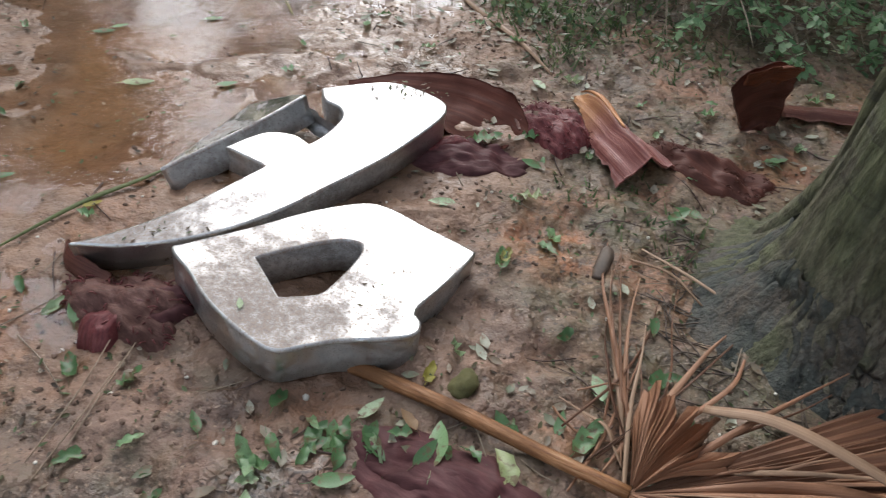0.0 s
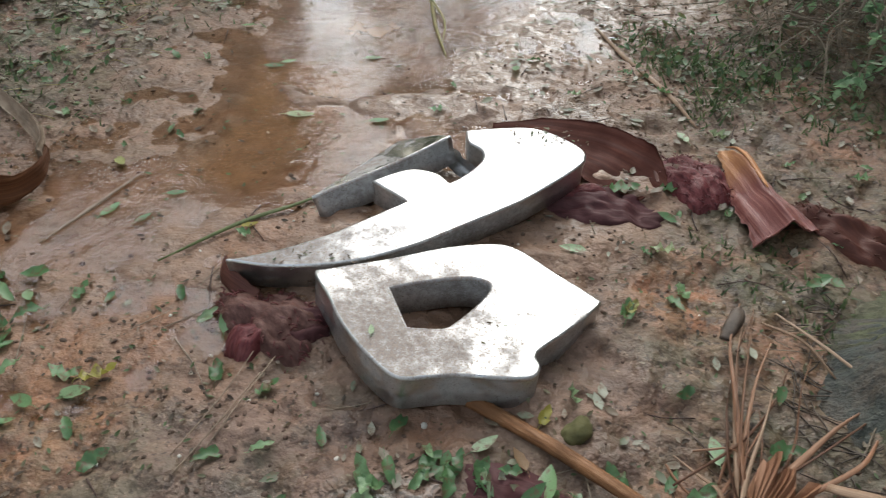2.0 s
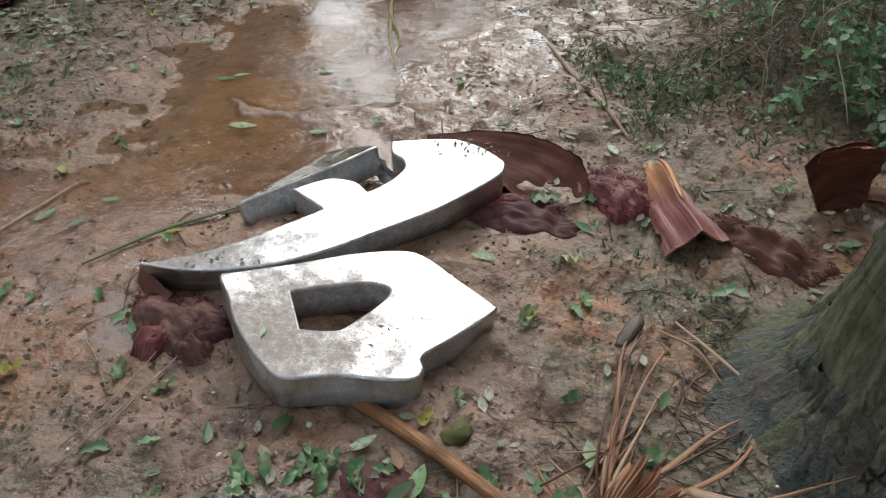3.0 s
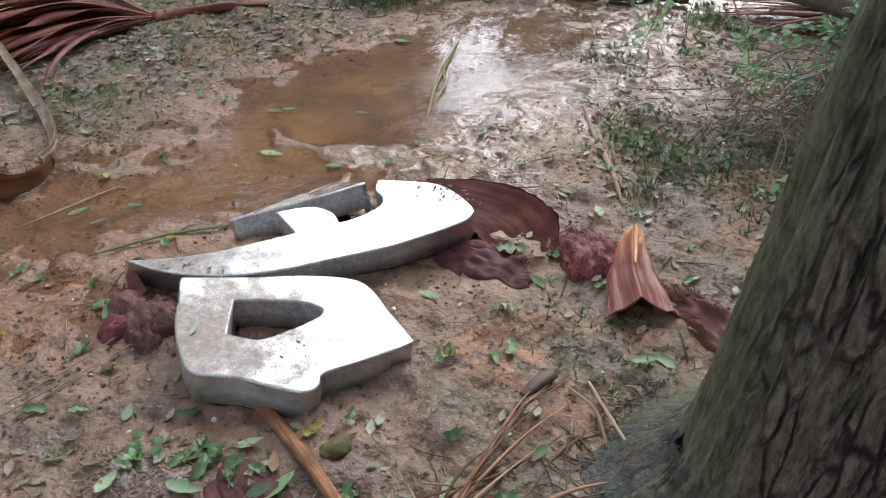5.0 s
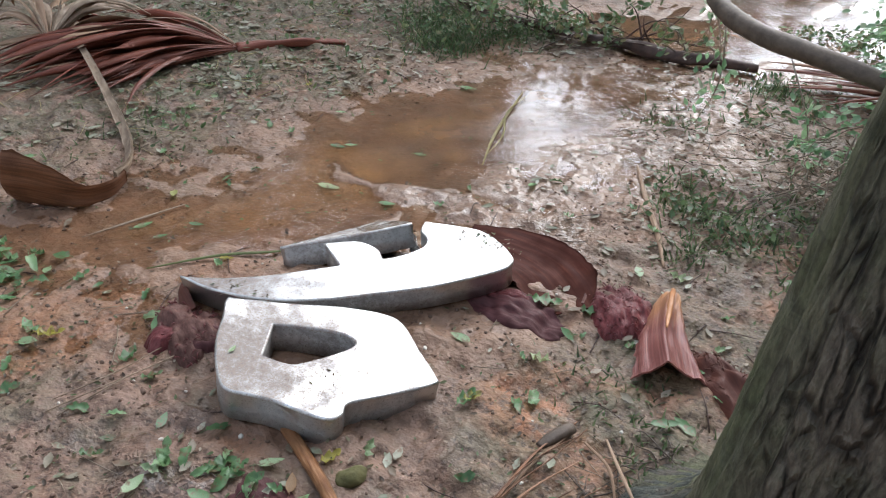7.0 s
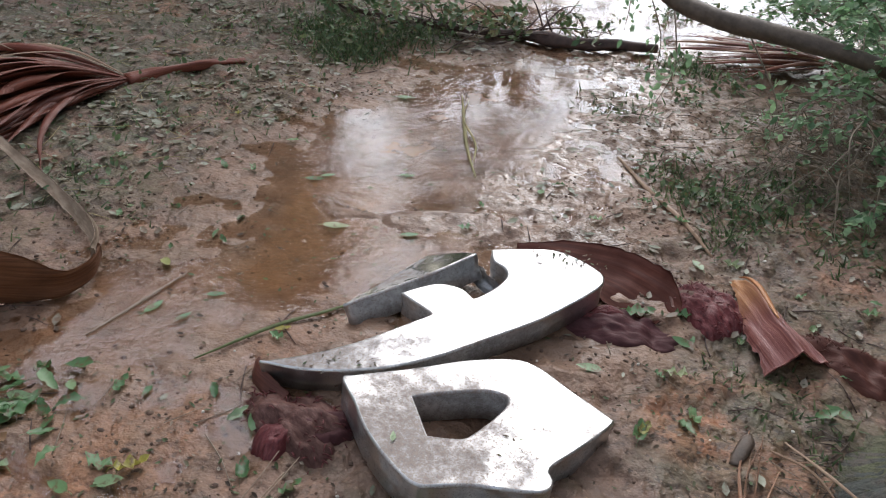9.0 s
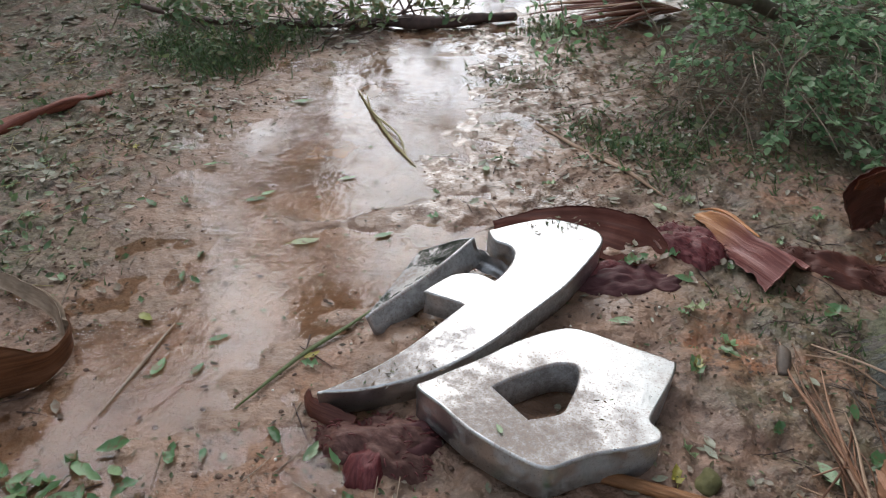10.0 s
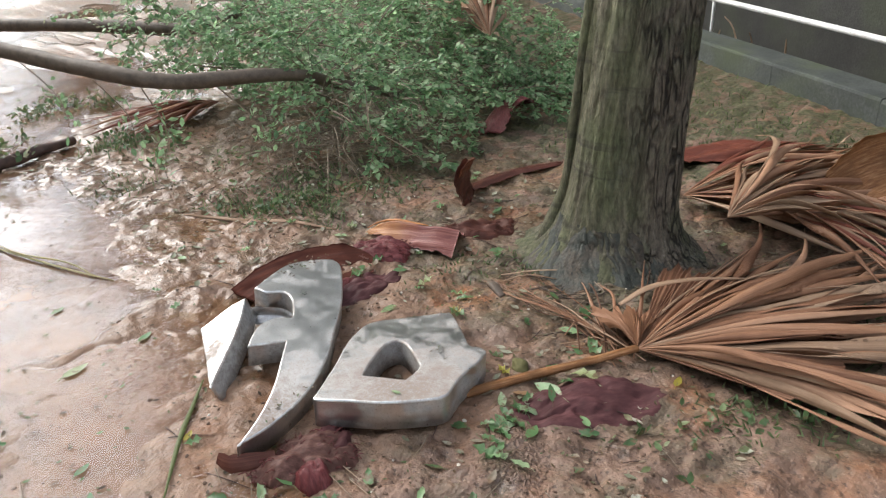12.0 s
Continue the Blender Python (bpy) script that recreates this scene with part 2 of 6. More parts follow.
def woody(name, dark, light, scale=24):
    m = Nodes(name)
    grain = m.noise(scale, 5, (1, 1, 1), 0.65)
    col = m.ramp(grain, (0.32, dark), (0.68, light))
    col = m.mix(0.3, col, m.ramp(m.random(), (0, dark), (1, light)))
    m.set(Base_Color=col, Roughness=0.62)
    return m.bump(grain, 0.6, 0.006).mat


def stonework(name, dark, light, green=0.5):
    m = Nodes(name)
    a, b = m.noise(4, 6, rough=0.65), m.noise(60, 4)
    col = m.mix(m.ramp(b, (0.35, 0.0), (0.7, 0.5)), m.ramp(a, (0.3, dark), (0.7, light)), tuple(0.5 * c for c in dark))
    col = m.mix(m.calc('MULTIPLY', m.ramp(m.noise(2.3, 5), (0.45, 0.0), (0.65, 1.0)), green), col, (0.06, 0.075, 0.035))
    m.set(Base_Color=col, Roughness=0.85)
    return m.bump(b, 0.5, 0.006).mat


def root_skin():
    """Wrinkled skin of old palm roots: dark teal with brown earth in it and fine slanting creases."""
    m = Nodes("wrinkled_root_skin")
    fine, line = m.noise(70, 5, rough=0.65), m.noise(95, 3, (1, 1, 0.25), 0.6)
    col = m.ramp(fine, (0.32, (0.018, 0.021, 0.017)), (0.55, (0.046, 0.052, 0.041)), (0.72, (0.092, 0.094, 0.075)))
    col = m.mix(m.ramp(m.noise(9, 5, rough=0.65), (0.46, 0.0), (0.60, 0.75)), col, m.ramp(fine, (0.35, (0.038, 0.029, 0.020)), (0.68, (0.105, 0.078, 0.054))))
    col = m.mix(m.ramp(line, (0.34, 0.85), (0.44, 0.0)), col, (0.012, 0.012, 0.010))
    m.set(Base_Color=col, Roughness=m.ramp(fine, (0.3, 0.5), (0.7, 0.8)))
    return m.bump(m.calc('ADD', line, m.calc('MULTIPLY', fine, 0.5)), 0.8, 0.010).mat


def painted(name, colour):
    m = Nodes(name)
    m.set(Base_Color=m.mix(m.ramp(m.noise(24, 5), (0.5, 0.0), (0.72, 0.6)), colour, (0.36, 0.33, 0.28)), Roughness=0.4)
    return m.bump(m.noise(60, 2), 0.1, 0.002).mat


MUD, WATER, BARK = mud(), muddy_water(), bark()
FACE_BOX = steel("stained_steel_face", 0.09, (-0.14, -0.10, 0.11), 0.36)
FACE_HOOK = steel("spattered_steel_face", 0.06, (-0.42, -0.28, 0.08), 0.40)
FACE_SLIP = steel("dull_steel_face", 0.06, (-0.05, 0.0, 0.08), 0.1, (0.10, 0.20))
# Grime on the sides, its colour darkened to hold the shade there too.
RETURN = steel("shaded_grimy_steel_side", 0.05, grime=((0.055, 0.042, 0.034), (0.17, 0.14, 0.115)))
RIM = steel("bare_steel_rim", 0.08)
TAN = fibrous("dry_palm_blade", (0.115, 0.050, 0.028), (0.265, 0.130, 0.072), (0.46, 0.275, 0.175), (0.08, 7.0, 1), 34, (0.35, 0.6), 0.4, 0.4, 0.55)
GREYTAN = fibrous("bleached_palm_blade", (0.17, 0.10, 0.062), (0.32, 0.205, 0.13), (0.47, 0.335, 0.235), (0.08, 7.0, 1), 30, (0.4, 0.7), 0.4, 0.4, 0.55)
UMBER = fibrous("rotted_palm_blade", (0.05, 0.022, 0.012), (0.115, 0.05, 0.026), (0.20, 0.10, 0.055), (0.08, 7.0, 1), 34, (0.4, 0.65), 0.5, 0.35, 0.5)
REDBLADE = fibrous("wet_red_palm_blade", (0.075, 0.022, 0.014), (0.17, 0.048, 0.028), (0.28, 0.095, 0.06), (0.08, 7.0, 1), 34, (0.3, 0.55), 0.5, 0.5, 0.4)
SHEATH = fibrous("brown_palm_sheath", (0.050, 0.016, 0.011), (0.105, 0.034, 0.023), (0.17, 0.064, 0.042), (0.08, 5.0, 1), 34, (0.32, 0.6), 0.5, 0.4, 0.2)
ORANGE = fibrous("orange_sheath_rib", (0.30, 0.11, 0.035), (0.48, 0.20, 0.07), (0.60, 0.33, 0.16), (0.12, 2.0, 1), 28, (0.3, 0.5), 0.4, 0.5, 0.1)


def peeled():
    """The inside of a freshly torn sheath: orange at its root, pink with pale and dark fibres towards the mouth."""
    m = Nodes("freshly_peeled_sheath")
    lay = m.add("ShaderNodeTexCoord").outputs["UV"]
    cut = m.add("ShaderNodeSeparateXYZ")
    m.link(lay, cut.inputs[0])
    streak, broad, blot = m.noise(34, 5, (0.07, 6.0, 1), 0.65, lay), m.noise(10, 3, (0.2, 4.0, 1), 0.5, lay), m.noise(14, 4)
    col = m.ramp(streak, (0.3, (0.10, 0.027, 0.025)), (0.5, (0.215, 0.070, 0.058)), (0.76, (0.40, 0.185, 0.15)))
    root = m.ramp(m.calc('ADD', cut.outputs[0], m.calc('MULTIPLY', blot, 0.2)), (0.20, 0.9), (0.36, 0.0))
    col = m.mix(root, col, m.ramp(streak, (0.3, (0.26, 0.085, 0.025)), (0.65, (0.52, 0.27, 0.11))))
    col = m.mix(m.ramp(broad, (0.56, 0.0), (0.68, 0.6)), col, (0.50, 0.33, 0.30))
    col = m.mix(m.ramp(broad, (0.30, 0.7), (0.42, 0.0)), col, (0.09, 0.022, 0.022))
    m.set(Base_Color=col, Roughness=0.42, Specular_IOR_Level=0.4)
    return m.bump(streak, 0.6, 0.004).mat


PEELED = peeled()
ORANGE_BROWN = fibrous("torn_orange_brown_edge", (0.08, 0.024, 0.012), (0.17, 0.05, 0.023), (0.28, 0.10, 0.046), (0.12, 2.0, 1), 40, (0.35, 0.6), 0.6, 0.4, 0.1)
CUPSKIN = fibrous("brown_leaf_base_skin", (0.07, 0.026, 0.012), (0.15, 0.060, 0.027), (0.24, 0.108, 0.052), (0.10, 4.0, 1), 30, (0.4, 0.65), 0.5, 0.35, 0.1)
PURPLE = fibrous("purple_rotted_sheath", (0.045, 0.016, 0.016), (0.092, 0.034, 0.035), (0.15, 0.066, 0.066), (0.4, 1.6, 1), 40, (0.5, 0.75), 0.6, 0.3, 0.1)
RAWRED = fibrous("raw_red_fibre", (0.055, 0.013, 0.014), (0.135, 0.032, 0.033), (0.25, 0.078, 0.075), (0.6, 1.5, 1), 90, (0.3, 0.65), 1.0, 0.4, 0.1)
SODDEN = fibrous("mud_soaked_sheath", (0.055, 0.024, 0.020), (0.120, 0.056, 0.045), (0.21, 0.115, 0.092), (0.7, 1.4, 1), 75, (0.4, 0.7), 1.0, 0.3, 0.1)
ROOTSKIN = root_skin()
BOWL = fibrous("satin_brown_sheath", (0.034, 0.008, 0.005), (0.068, 0.017, 0.010), (0.12, 0.036, 0.021), (0.15, 2.5, 1), 20, (0.6, 0.8), 0.3, 0.2, 0.1)
STALK = fibrous("wet_orange_stalk", (0.10, 0.038, 0.016), (0.26, 0.115, 0.045), (0.43, 0.25, 0.13), (0.45, 4.0, 1), 30, (0.38, 0.62), 0.8, 0.4, 0.1)
STRAP = fibrous("grey_stalk_skin", (0.15, 0.095, 0.06), (0.30, 0.22, 0.155), (0.44, 0.36, 0.27), (0.3, 1.6, 1), 40, (0.4, 0.7), 0.5, 0.35, 0.1)
LEAF = foliage("fallen_green_leaf", ((0.0, (0.09, 0.18, 0.075)), (0.45, (0.15, 0.29, 0.12)), (0.75, (0.26, 0.42, 0.20)), (0.93, (0.37, 0.48, 0.28)), (1.0, (0.45, 0.40, 0.08))), 0.3, False, 0.35, True)
TREELEAF = foliage("shade_tree_leaf", ((0.0, (0.02, 0.045, 0.02)), (0.6, (0.035, 0.08, 0.032)), (1.0, (0.07, 0.12, 0.05))), 0.45, True, 0.3)
LITTER = foliage("leaf_litter_mix", ((0.0, (0.13, 0.15, 0.09)), (0.2, (0.25, 0.26, 0.17)), (0.42, (0.42, 0.43, 0.33)), (0.55, (0.17, 0.12, 0.08)), (0.75, (0.36, 0.33, 0.25)), (0.9, (0.23, 0.17, 0.115)), (1.0, (0.55, 0.54, 0.45))), 0.45, True, 0.25, True)
BUSHLEAF = foliage("bush_leaf", ((0.0, (0.13, 0.25, 0.13)), (0.4, (0.26, 0.44, 0.225)), (0.75, (0.40, 0.58, 0.33)), (0.95, (0.52, 0.62, 0.42)), (1.0, (0.42, 0.41, 0.24))), 0.33, True, 0.6)
WEED = foliage("weed_leaf", ((0.0, (0.05, 0.10, 0.04)), (0.5, (0.11, 0.19, 0.08)), (0.85, (0.20, 0.28, 0.13)), (1.0, (0.28, 0.24, 0.13))), 0.4, True, 0.4, True)
GRASS = foliage("grass_blade", ((0.0, (0.04, 0.07, 0.028)), (0.6, (0.095, 0.155, 0.055)), (1.0, (0.20, 0.25, 0.11))), 0.45)
BROWNLEAF = foliage("dead_leaf", ((0.0, (0.30, 0.16, 0.07)), (1.0, (0.42, 0.26, 0.14))), 0.5, False)
YELLOWLEAF = foliage("yellow_leaf", ((0.0, (0.42, 0.36, 0.06)), (1.0, (0.50, 0.45, 0.10))), 0.45, False)
OLIVE = foliage("olive_grass_leaf", ((0.0, (0.15, 0.19, 0.07)), (1.0, (0.20, 0.24, 0.09))), 0.45, False)
DRYSTRAW = foliage("dry_grass_straw", ((0.0, (0.46, 0.39, 0.16)), (1.0, (0.58, 0.50, 0.26))), 0.5, False)
LOG = woody("wet_dark_log", (0.022, 0.012, 0.009), (0.10, 0.052, 0.038))
LIMB = woody("brown_limb_bark", (0.05, 0.036, 0.026), (0.155, 0.115, 0.082))
ROOT = woody("dark_rootlet", (0.035, 0.024, 0.017), (0.13, 0.088, 0.06))
TWIG = woody("pale_twig", (0.11, 0.08, 0.055), (0.30, 0.235, 0.165))
STONE = stonework("mossy_kerb_stone", (0.030, 0.036, 0.033), (0.098, 0.108, 0.099), 0.7)
WALLMAT = stonework("dark_weathered_render", (0.02, 0.020, 0.018), (0.048, 0.047, 0.042), 0.3)
RAILPAINT = painted("white_rail_paint", (0.72, 0.72, 0.70))
FRUIT = stonework("olive_fruit_skin", (0.075, 0.07, 0.022), (0.17, 0.15, 0.05), 0.5)
CLOD = stonework("mud_clod", (0.07, 0.043, 0.03), (0.24, 0.145, 0.10), 0.1)
CHIP = painted("pale_chip", (0.62, 0.58, 0.5))

# ---------------- builders ----------------


def thing(name, at, label, category, group=""):
    """An empty at the thing's base, under which its parts hang."""
    ob = new(name)
    ob.location = at
    ob.empty_display_size = 0.05
    return tagged(ob, label, category, group)


def base_of(ob):
    at = Vector((0, 0, 0))
    while ob:
        at += ob.location
        ob = ob.parent
    return at


def part(name, geo, mat, parent=None, label="", smooth=True):
    """One mesh object of (vertices, faces[, uv per vertex]) in world places, under a thing or a part."""
    verts, faces = np.asarray(geo[0], float), geo[1]
    shift = np.array(base_of(parent)) if parent else np.zeros(3)
    me = bpy.data.meshes.new(name)
    me.from_pydata((verts - shift).tolist(), [], [list(map(int, f)) for f in faces])
    if len(geo) > 2 and geo[2] is not None:
        flat = np.empty(len(me.loops), np.int32)
        me.loops.foreach_get("vertex_index", flat)
        me.uv_layers.new(name="lay").data.foreach_set("uv", np.asarray(geo[2], np.float32)[flat].ravel())
    me.polygons.foreach_set("use_smooth", [smooth] * len(me.polygons))
    me.materials.append(mat)
    me.validate()
    ob = new(name, me)
    if parent:
        ob.parent = parent
    if label:
        ob["label"] = label
    return ob


def single(name, geo, mat, at, label, category, group="", kind="", smooth=True):
    """A thing that is one mesh, with its origin at its base."""
    ob = part(name, (np.asarray(geo[0], float) - np.asarray(at, float), *geo[1:]), mat, smooth=smooth)
    ob.location = at
    return tagged(ob, label, category, group, kind)


def spline(points, per=8, closed=False, sharp=()):
    """A smooth line through points, with hard corners at the given indices."""
    p = np.asarray(points, float)
    n, out = len(p), []
    for i in range(n if closed else n - 1):
        a, b = p[i], p[(i + 1) % n]
        before = p[i - 1] if (closed or i > 0) else 2 * a - b
        after = p[(i + 2) % n] if (closed or i + 2 < n) else 2 * b - a
        ta = (b - a) if i in sharp else (b - before) / 2
        tb = (b - a) if (i + 1) % n in sharp else (after - a) / 2
        for k in range(per):
            s = k / per
            out.append((2 * s**3 - 3 * s**2 + 1) * a + (s**3 - 2 * s**2 + s) * ta + (3 * s**2 - 2 * s**3) * b + (s**3 - s**2) * tb)
    if not closed:
        out.append(p[-1])
    return np.array(out)


def frames(line):
    """Along, side and up for each point of a line."""
    along = np.gradient(line, axis=0)
    along /= np.linalg.norm(along, axis=1, keepdims=True) + 1e-9
    side = np.cross(along, (0, 0, 1.0))
    weak = np.linalg.norm(side, axis=1) < 0.15
    side[weak] = np.cross(along[weak], (0.9, 0.43, 0))
    side /= np.linalg.norm(side, axis=1, keepdims=True)
    return along, side, np.cross(side, along)


def grid_faces(rows, cols, wrap=False):
    i, j = np.meshgrid(np.arange(rows - 1), np.arange(cols if wrap else cols - 1), indexing="ij")
    k = (j + 1) % cols
    return np.stack([i * cols + j, i * cols + k, (i + 1) * cols + k, (i + 1) * cols + j], -1).reshape(-1, 4)


def tube(points, radii, sides=8, per=5, rough=0.0, flat=1.0, seed=0):
    """A limb: a round bar of changing thickness along a smooth line, with closed ends."""
    p = spline(np.c_[np.asarray(points, float), radii], per)
    line, r = p[:, :3], p[:, 3]
    _, side, up = frames(line)
    a = np.linspace(0, 2 * np.pi, sides, endpoint=False)
    run = np.r_[0, np.cumsum(np.linalg.norm(np.diff(line, axis=0), axis=1))]
    wob = 1 + rough * vnoise(np.tile(a * 1.3, (len(line), 1)) + seed, run[:, None] / 0.12 + seed * 3.7 + 0 * a, 1.0, seed)
    rad = r[:, None] * wob
    v = line[:, None] + side[:, None] * (np.cos(a) * rad)[..., None] + up[:, None] * (np.sin(a) * rad * flat)[..., None]
    verts = np.concatenate([v.reshape(-1, 3), line[:1], line[-1:]])
    f = [list(q) for q in grid_faces(len(line), sides, True)]
    n, last = len(verts) - 2, (len(line) - 1) * sides
    f += [[n, (k + 1) % sides, k] for k in range(sides)] + [[n + 1, last + k, last + (k + 1) % sides] for k in range(sides)]
    uv = np.concatenate([np.stack([np.repeat(run, sides), np.tile(a * r.mean(), len(line))], -1), [[0, 0], [run[-1], 0]]])
    return verts, f, uv


def shell(points, half, curl, thick=0.006, per=5, across=13, crumple=0.01, ragged=0.1, tip=None, seed=0, pleat=0.0, lean=None, crest=0.0):
    """A sheath: a thick, curved, crumpled skin along a line. half: half widths; curl: degrees of bend across (below 0: arched);
    lean: degrees by which each station leans to its right."""
    n, per, across = len(points), int(per * 1.5), int(across * 1.5) | 1
    lean = [0] * n if lean is None else lean
    p = spline(np.c_[np.asarray(points, float), half, curl, lean], per)
    line, w, bend, tilt = p[:, :3], np.maximum(p[:, 3], 0.002), np.radians(p[:, 4]), np.radians(p[:, 5])
    _, side, up = frames(line)
    c, s = np.cos(tilt)[:, None], np.sin(tilt)[:, None]
    side, up = c * side - s * up, c * up + s * side
    run = np.r_[0, np.cumsum(np.linalg.norm(np.diff(line, axis=0), axis=1))]
    v = np.linspace(-1, 1, across)[None]
    wid = w[:, None] * (1 + ragged * np.abs(v) ** 3 * (vnoise(run[:, None] / 0.05 + 0 * v, np.sign(v) * 3 + 0 * run[:, None], 1.0, seed) + 0.7 * vnoise(run[:, None] / 0.017 + 0 * v, np.sign(v) * 3 + 0 * run[:, None], 1.0, seed + 5)))
    b = np.where(np.abs(bend) < 0.05, 0.05, bend)[:, None]
    ang = v * b / 2
    rad = wid / (b / 2)
    x, z = rad * np.sin(ang), rad * (1 - np.cos(ang))
    bump = crumple * (0.8 * vnoise(run[:, None] * 0.16 + 0 * v, v * w[:, None], 0.030, seed + 1) + 0.45 * vnoise(run[:, None] * 0.22 + 0 * v, v * w[:, None], 0.013, seed + 2)
                      + 0.5 * vnoise(run[:, None] * 0.7 + 0.5 * v * w[:, None], v * w[:, None] - 0.3 * run[:, None], 0.055, seed + 3))
    bump = bump + pleat * np.cos(2.3 * np.pi * v + 0.5 + 2.5 * vnoise(run[:, None] + 0 * v, 0 * v + 0 * run[:, None], 0.15, seed + 6)) * (w[:, None] / w.max()) * (1 - 0.5 * np.abs(v))
    bump = bump + crest * np.exp(-np.abs(v - 0.12) / 0.2) * np.minimum(1, run / 0.08)[:, None]
    top = line[:, None] + side[:, None] * x[..., None] + up[:, None] * (z + bump)[..., None]
    normal = up[:, None] * np.cos(ang)[..., None] - side[:, None] * np.sin(ang)[..., None]
    edge = np.minimum(1, (1 - np.abs(v)) * 4 + 0.25)[..., None]
    low = top - normal * thick * edge
    rows, cols = len(line), across
    verts = np.concatenate([top.reshape(-1, 3), low.reshape(-1, 3)])
    f = grid_faces(rows, cols)
    o = rows * cols
    faces = f.tolist() + (f[:, ::-1] + o).tolist()
    for i in range(rows - 1):
        for j in (0, cols - 1):
            q = [i * cols + j, (i + 1) * cols + j, (i + 1) * cols + j + o, i * cols + j + o]
            faces.append(q if j else q[::-1])
    for j in range(cols - 1):
        for i in (0, rows - 1):
            q = [i * cols + j, i * cols + j + 1, i * cols + j + 1 + o, i * cols + j + o]
            faces.append(q[::-1] if i else q)
    uv = np.stack([run[:, None] + 0 * v, wid * v], -1).reshape(-1, 2)
    return verts, faces, np.concatenate([uv, uv])


def blade(points, half, fold=0.5, per=6, wave=0.0, seed=0):
    """A leaflet of a palm: a strip folded along its middle, tapering to its tip."""
    p = spline(np.c_[np.asarray(points, float), half], per)
    line, w = p[:, :3], np.maximum(p[:, 3], 0.0012)
    _, side, up = frames(line)
    run = np.r_[0, np.cumsum(np.linalg.norm(np.diff(line, axis=0), axis=1))]
    roll = wave * vnoise(run, 0 * run + seed, 0.25, seed)[:, None]
    side, up = side * np.cos(roll) + up * np.sin(roll), up * np.cos(roll) - side * np.sin(roll)
    left, right = line - side * w[:, None] - up * (w * fold)[:, None], line + side * w[:, None] - up * (w * fold)[:, None]
    low = up * 0.0016
    verts = np.stack([left, line, right, right - low, line - low, left - low], 1).reshape(-1, 3)
    uv = np.stack([np.repeat(run[:, None], 6, 1), w[:, None] * np.array([-1, 0, 1, 1, 0, -1])], -1).reshape(-1, 2)
    f = grid_faces(len(line), 6, True).tolist()
    last = (len(line) - 1) * 6
    return verts, f + [[5, 4, 1, 0], [4, 3, 2, 1], [last, last + 1, last + 4, last + 5], [last + 1, last + 2, last + 3, last + 4]], uv


def scatter(shape, faces, at, turn, size, tilt, uv=None):
    """Many copies of one small shape in one mesh, each with its place, heading, size and tilt."""
    n, k = len(at), len(shape)
    ct, st = np.cos(turn), np.sin(turn)
    cx, sx, cy, sy = np.cos(tilt[:, 0]), np.sin(tilt[:, 0]), np.cos(tilt[:, 1]), np.sin(tilt[:, 1])
    p = shape[None] * size[:, None, :]
    y, z = p[..., 1] * cx[:, None] - p[..., 2] * sx[:, None], p[..., 1] * sx[:, None] + p[..., 2] * cx[:, None]
    x, z = p[..., 0] * cy[:, None] + z * sy[:, None], z * cy[:, None] - p[..., 0] * sy[:, None]
    q = np.stack([x * ct[:, None] - y * st[:, None], x * st[:, None] + y * ct[:, None], z], -1) + at[:, None]
    f = np.array(faces)
    return q.reshape(-1, 3), (f[None] + (np.arange(n) * k)[:, None, None]).reshape(-1, f.shape[1])


def leaf_shape(curl=0.2, fold=0.3, stations=6, wave=0.0, sway=0.0, wide=0.235):
    """A leaf one unit long: folded along its rib and curled; the last quad is its stalk."""
    s = np.linspace(0, 1, stations)
    w = wide * np.sin(np.pi * np.clip(s, 0, 1) ** 0.8) ** 0.85 + 0.004
    z = curl * (s - 0.5) ** 2
    rib = np.stack([s - 0.5, sway * (s - 0.5) ** 2, z], -1)
    ripple = wave * np.sin(s * 17) * w
    l, r = rib + np.stack([0 * s, w, fold * w + ripple], -1), rib + np.stack([0 * s, -w * (1 + 0.5 * wave * np.sin(s * 9)), fold * w - ripple], -1)
    return np.stack([l, rib, r], 1).reshape(-1, 3), grid_faces(stations, 3)


def heap(*geos):
    """Several meshes joined into one."""
    v, f, u, o = [], [], [], 0
    for g in geos:
        v.append(g[0])
        f += [[int(k) + o for k in q] for q in g[1]]
        u.append(g[2] if len(g) > 2 and g[2] is not None else np.zeros((len(g[0]), 2)))
        o += len(g[0])
    return np.concatenate(v), f, np.concatenate(u)


# ---------------- ground and puddles ----------------
POOL = ((-1.25, 1.52, 0.12), (-0.92, 1.78, 0.27), (-0.66, 2.12, 0.33), (-0.48, 2.60, 0.40), (-0.36, 3.00, 0.44), (-0.30, 3.40, 0.47), (-0.20, 3.72, 0.42), (0.02, 4.00, 0.22))
FLOOD = ((-0.22, 5.08, 0.30), (0.30, 5.08, 0.42), (0.85, 5.75, 0.80), (1.3, 7.0, 1.3), (1.6, 9.5, 2.2), (1.0, 13.0, 3.0))


def shore(x, y, chain):
    """Distance to a pool's edge, below 0 in the pool."""
    x, y = np.asarray(x, float), np.asarray(y, float)
    best = np.full(x.shape, 99.0)
    for (ax, ay, ar), (bx, by, br) in zip(chain[:-1], chain[1:]):
        s = np.clip(((x - ax) * (bx - ax) + (y - ay) * (by - ay)) / ((bx - ax) ** 2 + (by - ay) ** 2), 0, 1)
        best = np.minimum(best, np.hypot(x - ax - s * (bx - ax), y - ay - s * (by - ay)) - (ar + s * (br - ar)))
    return best


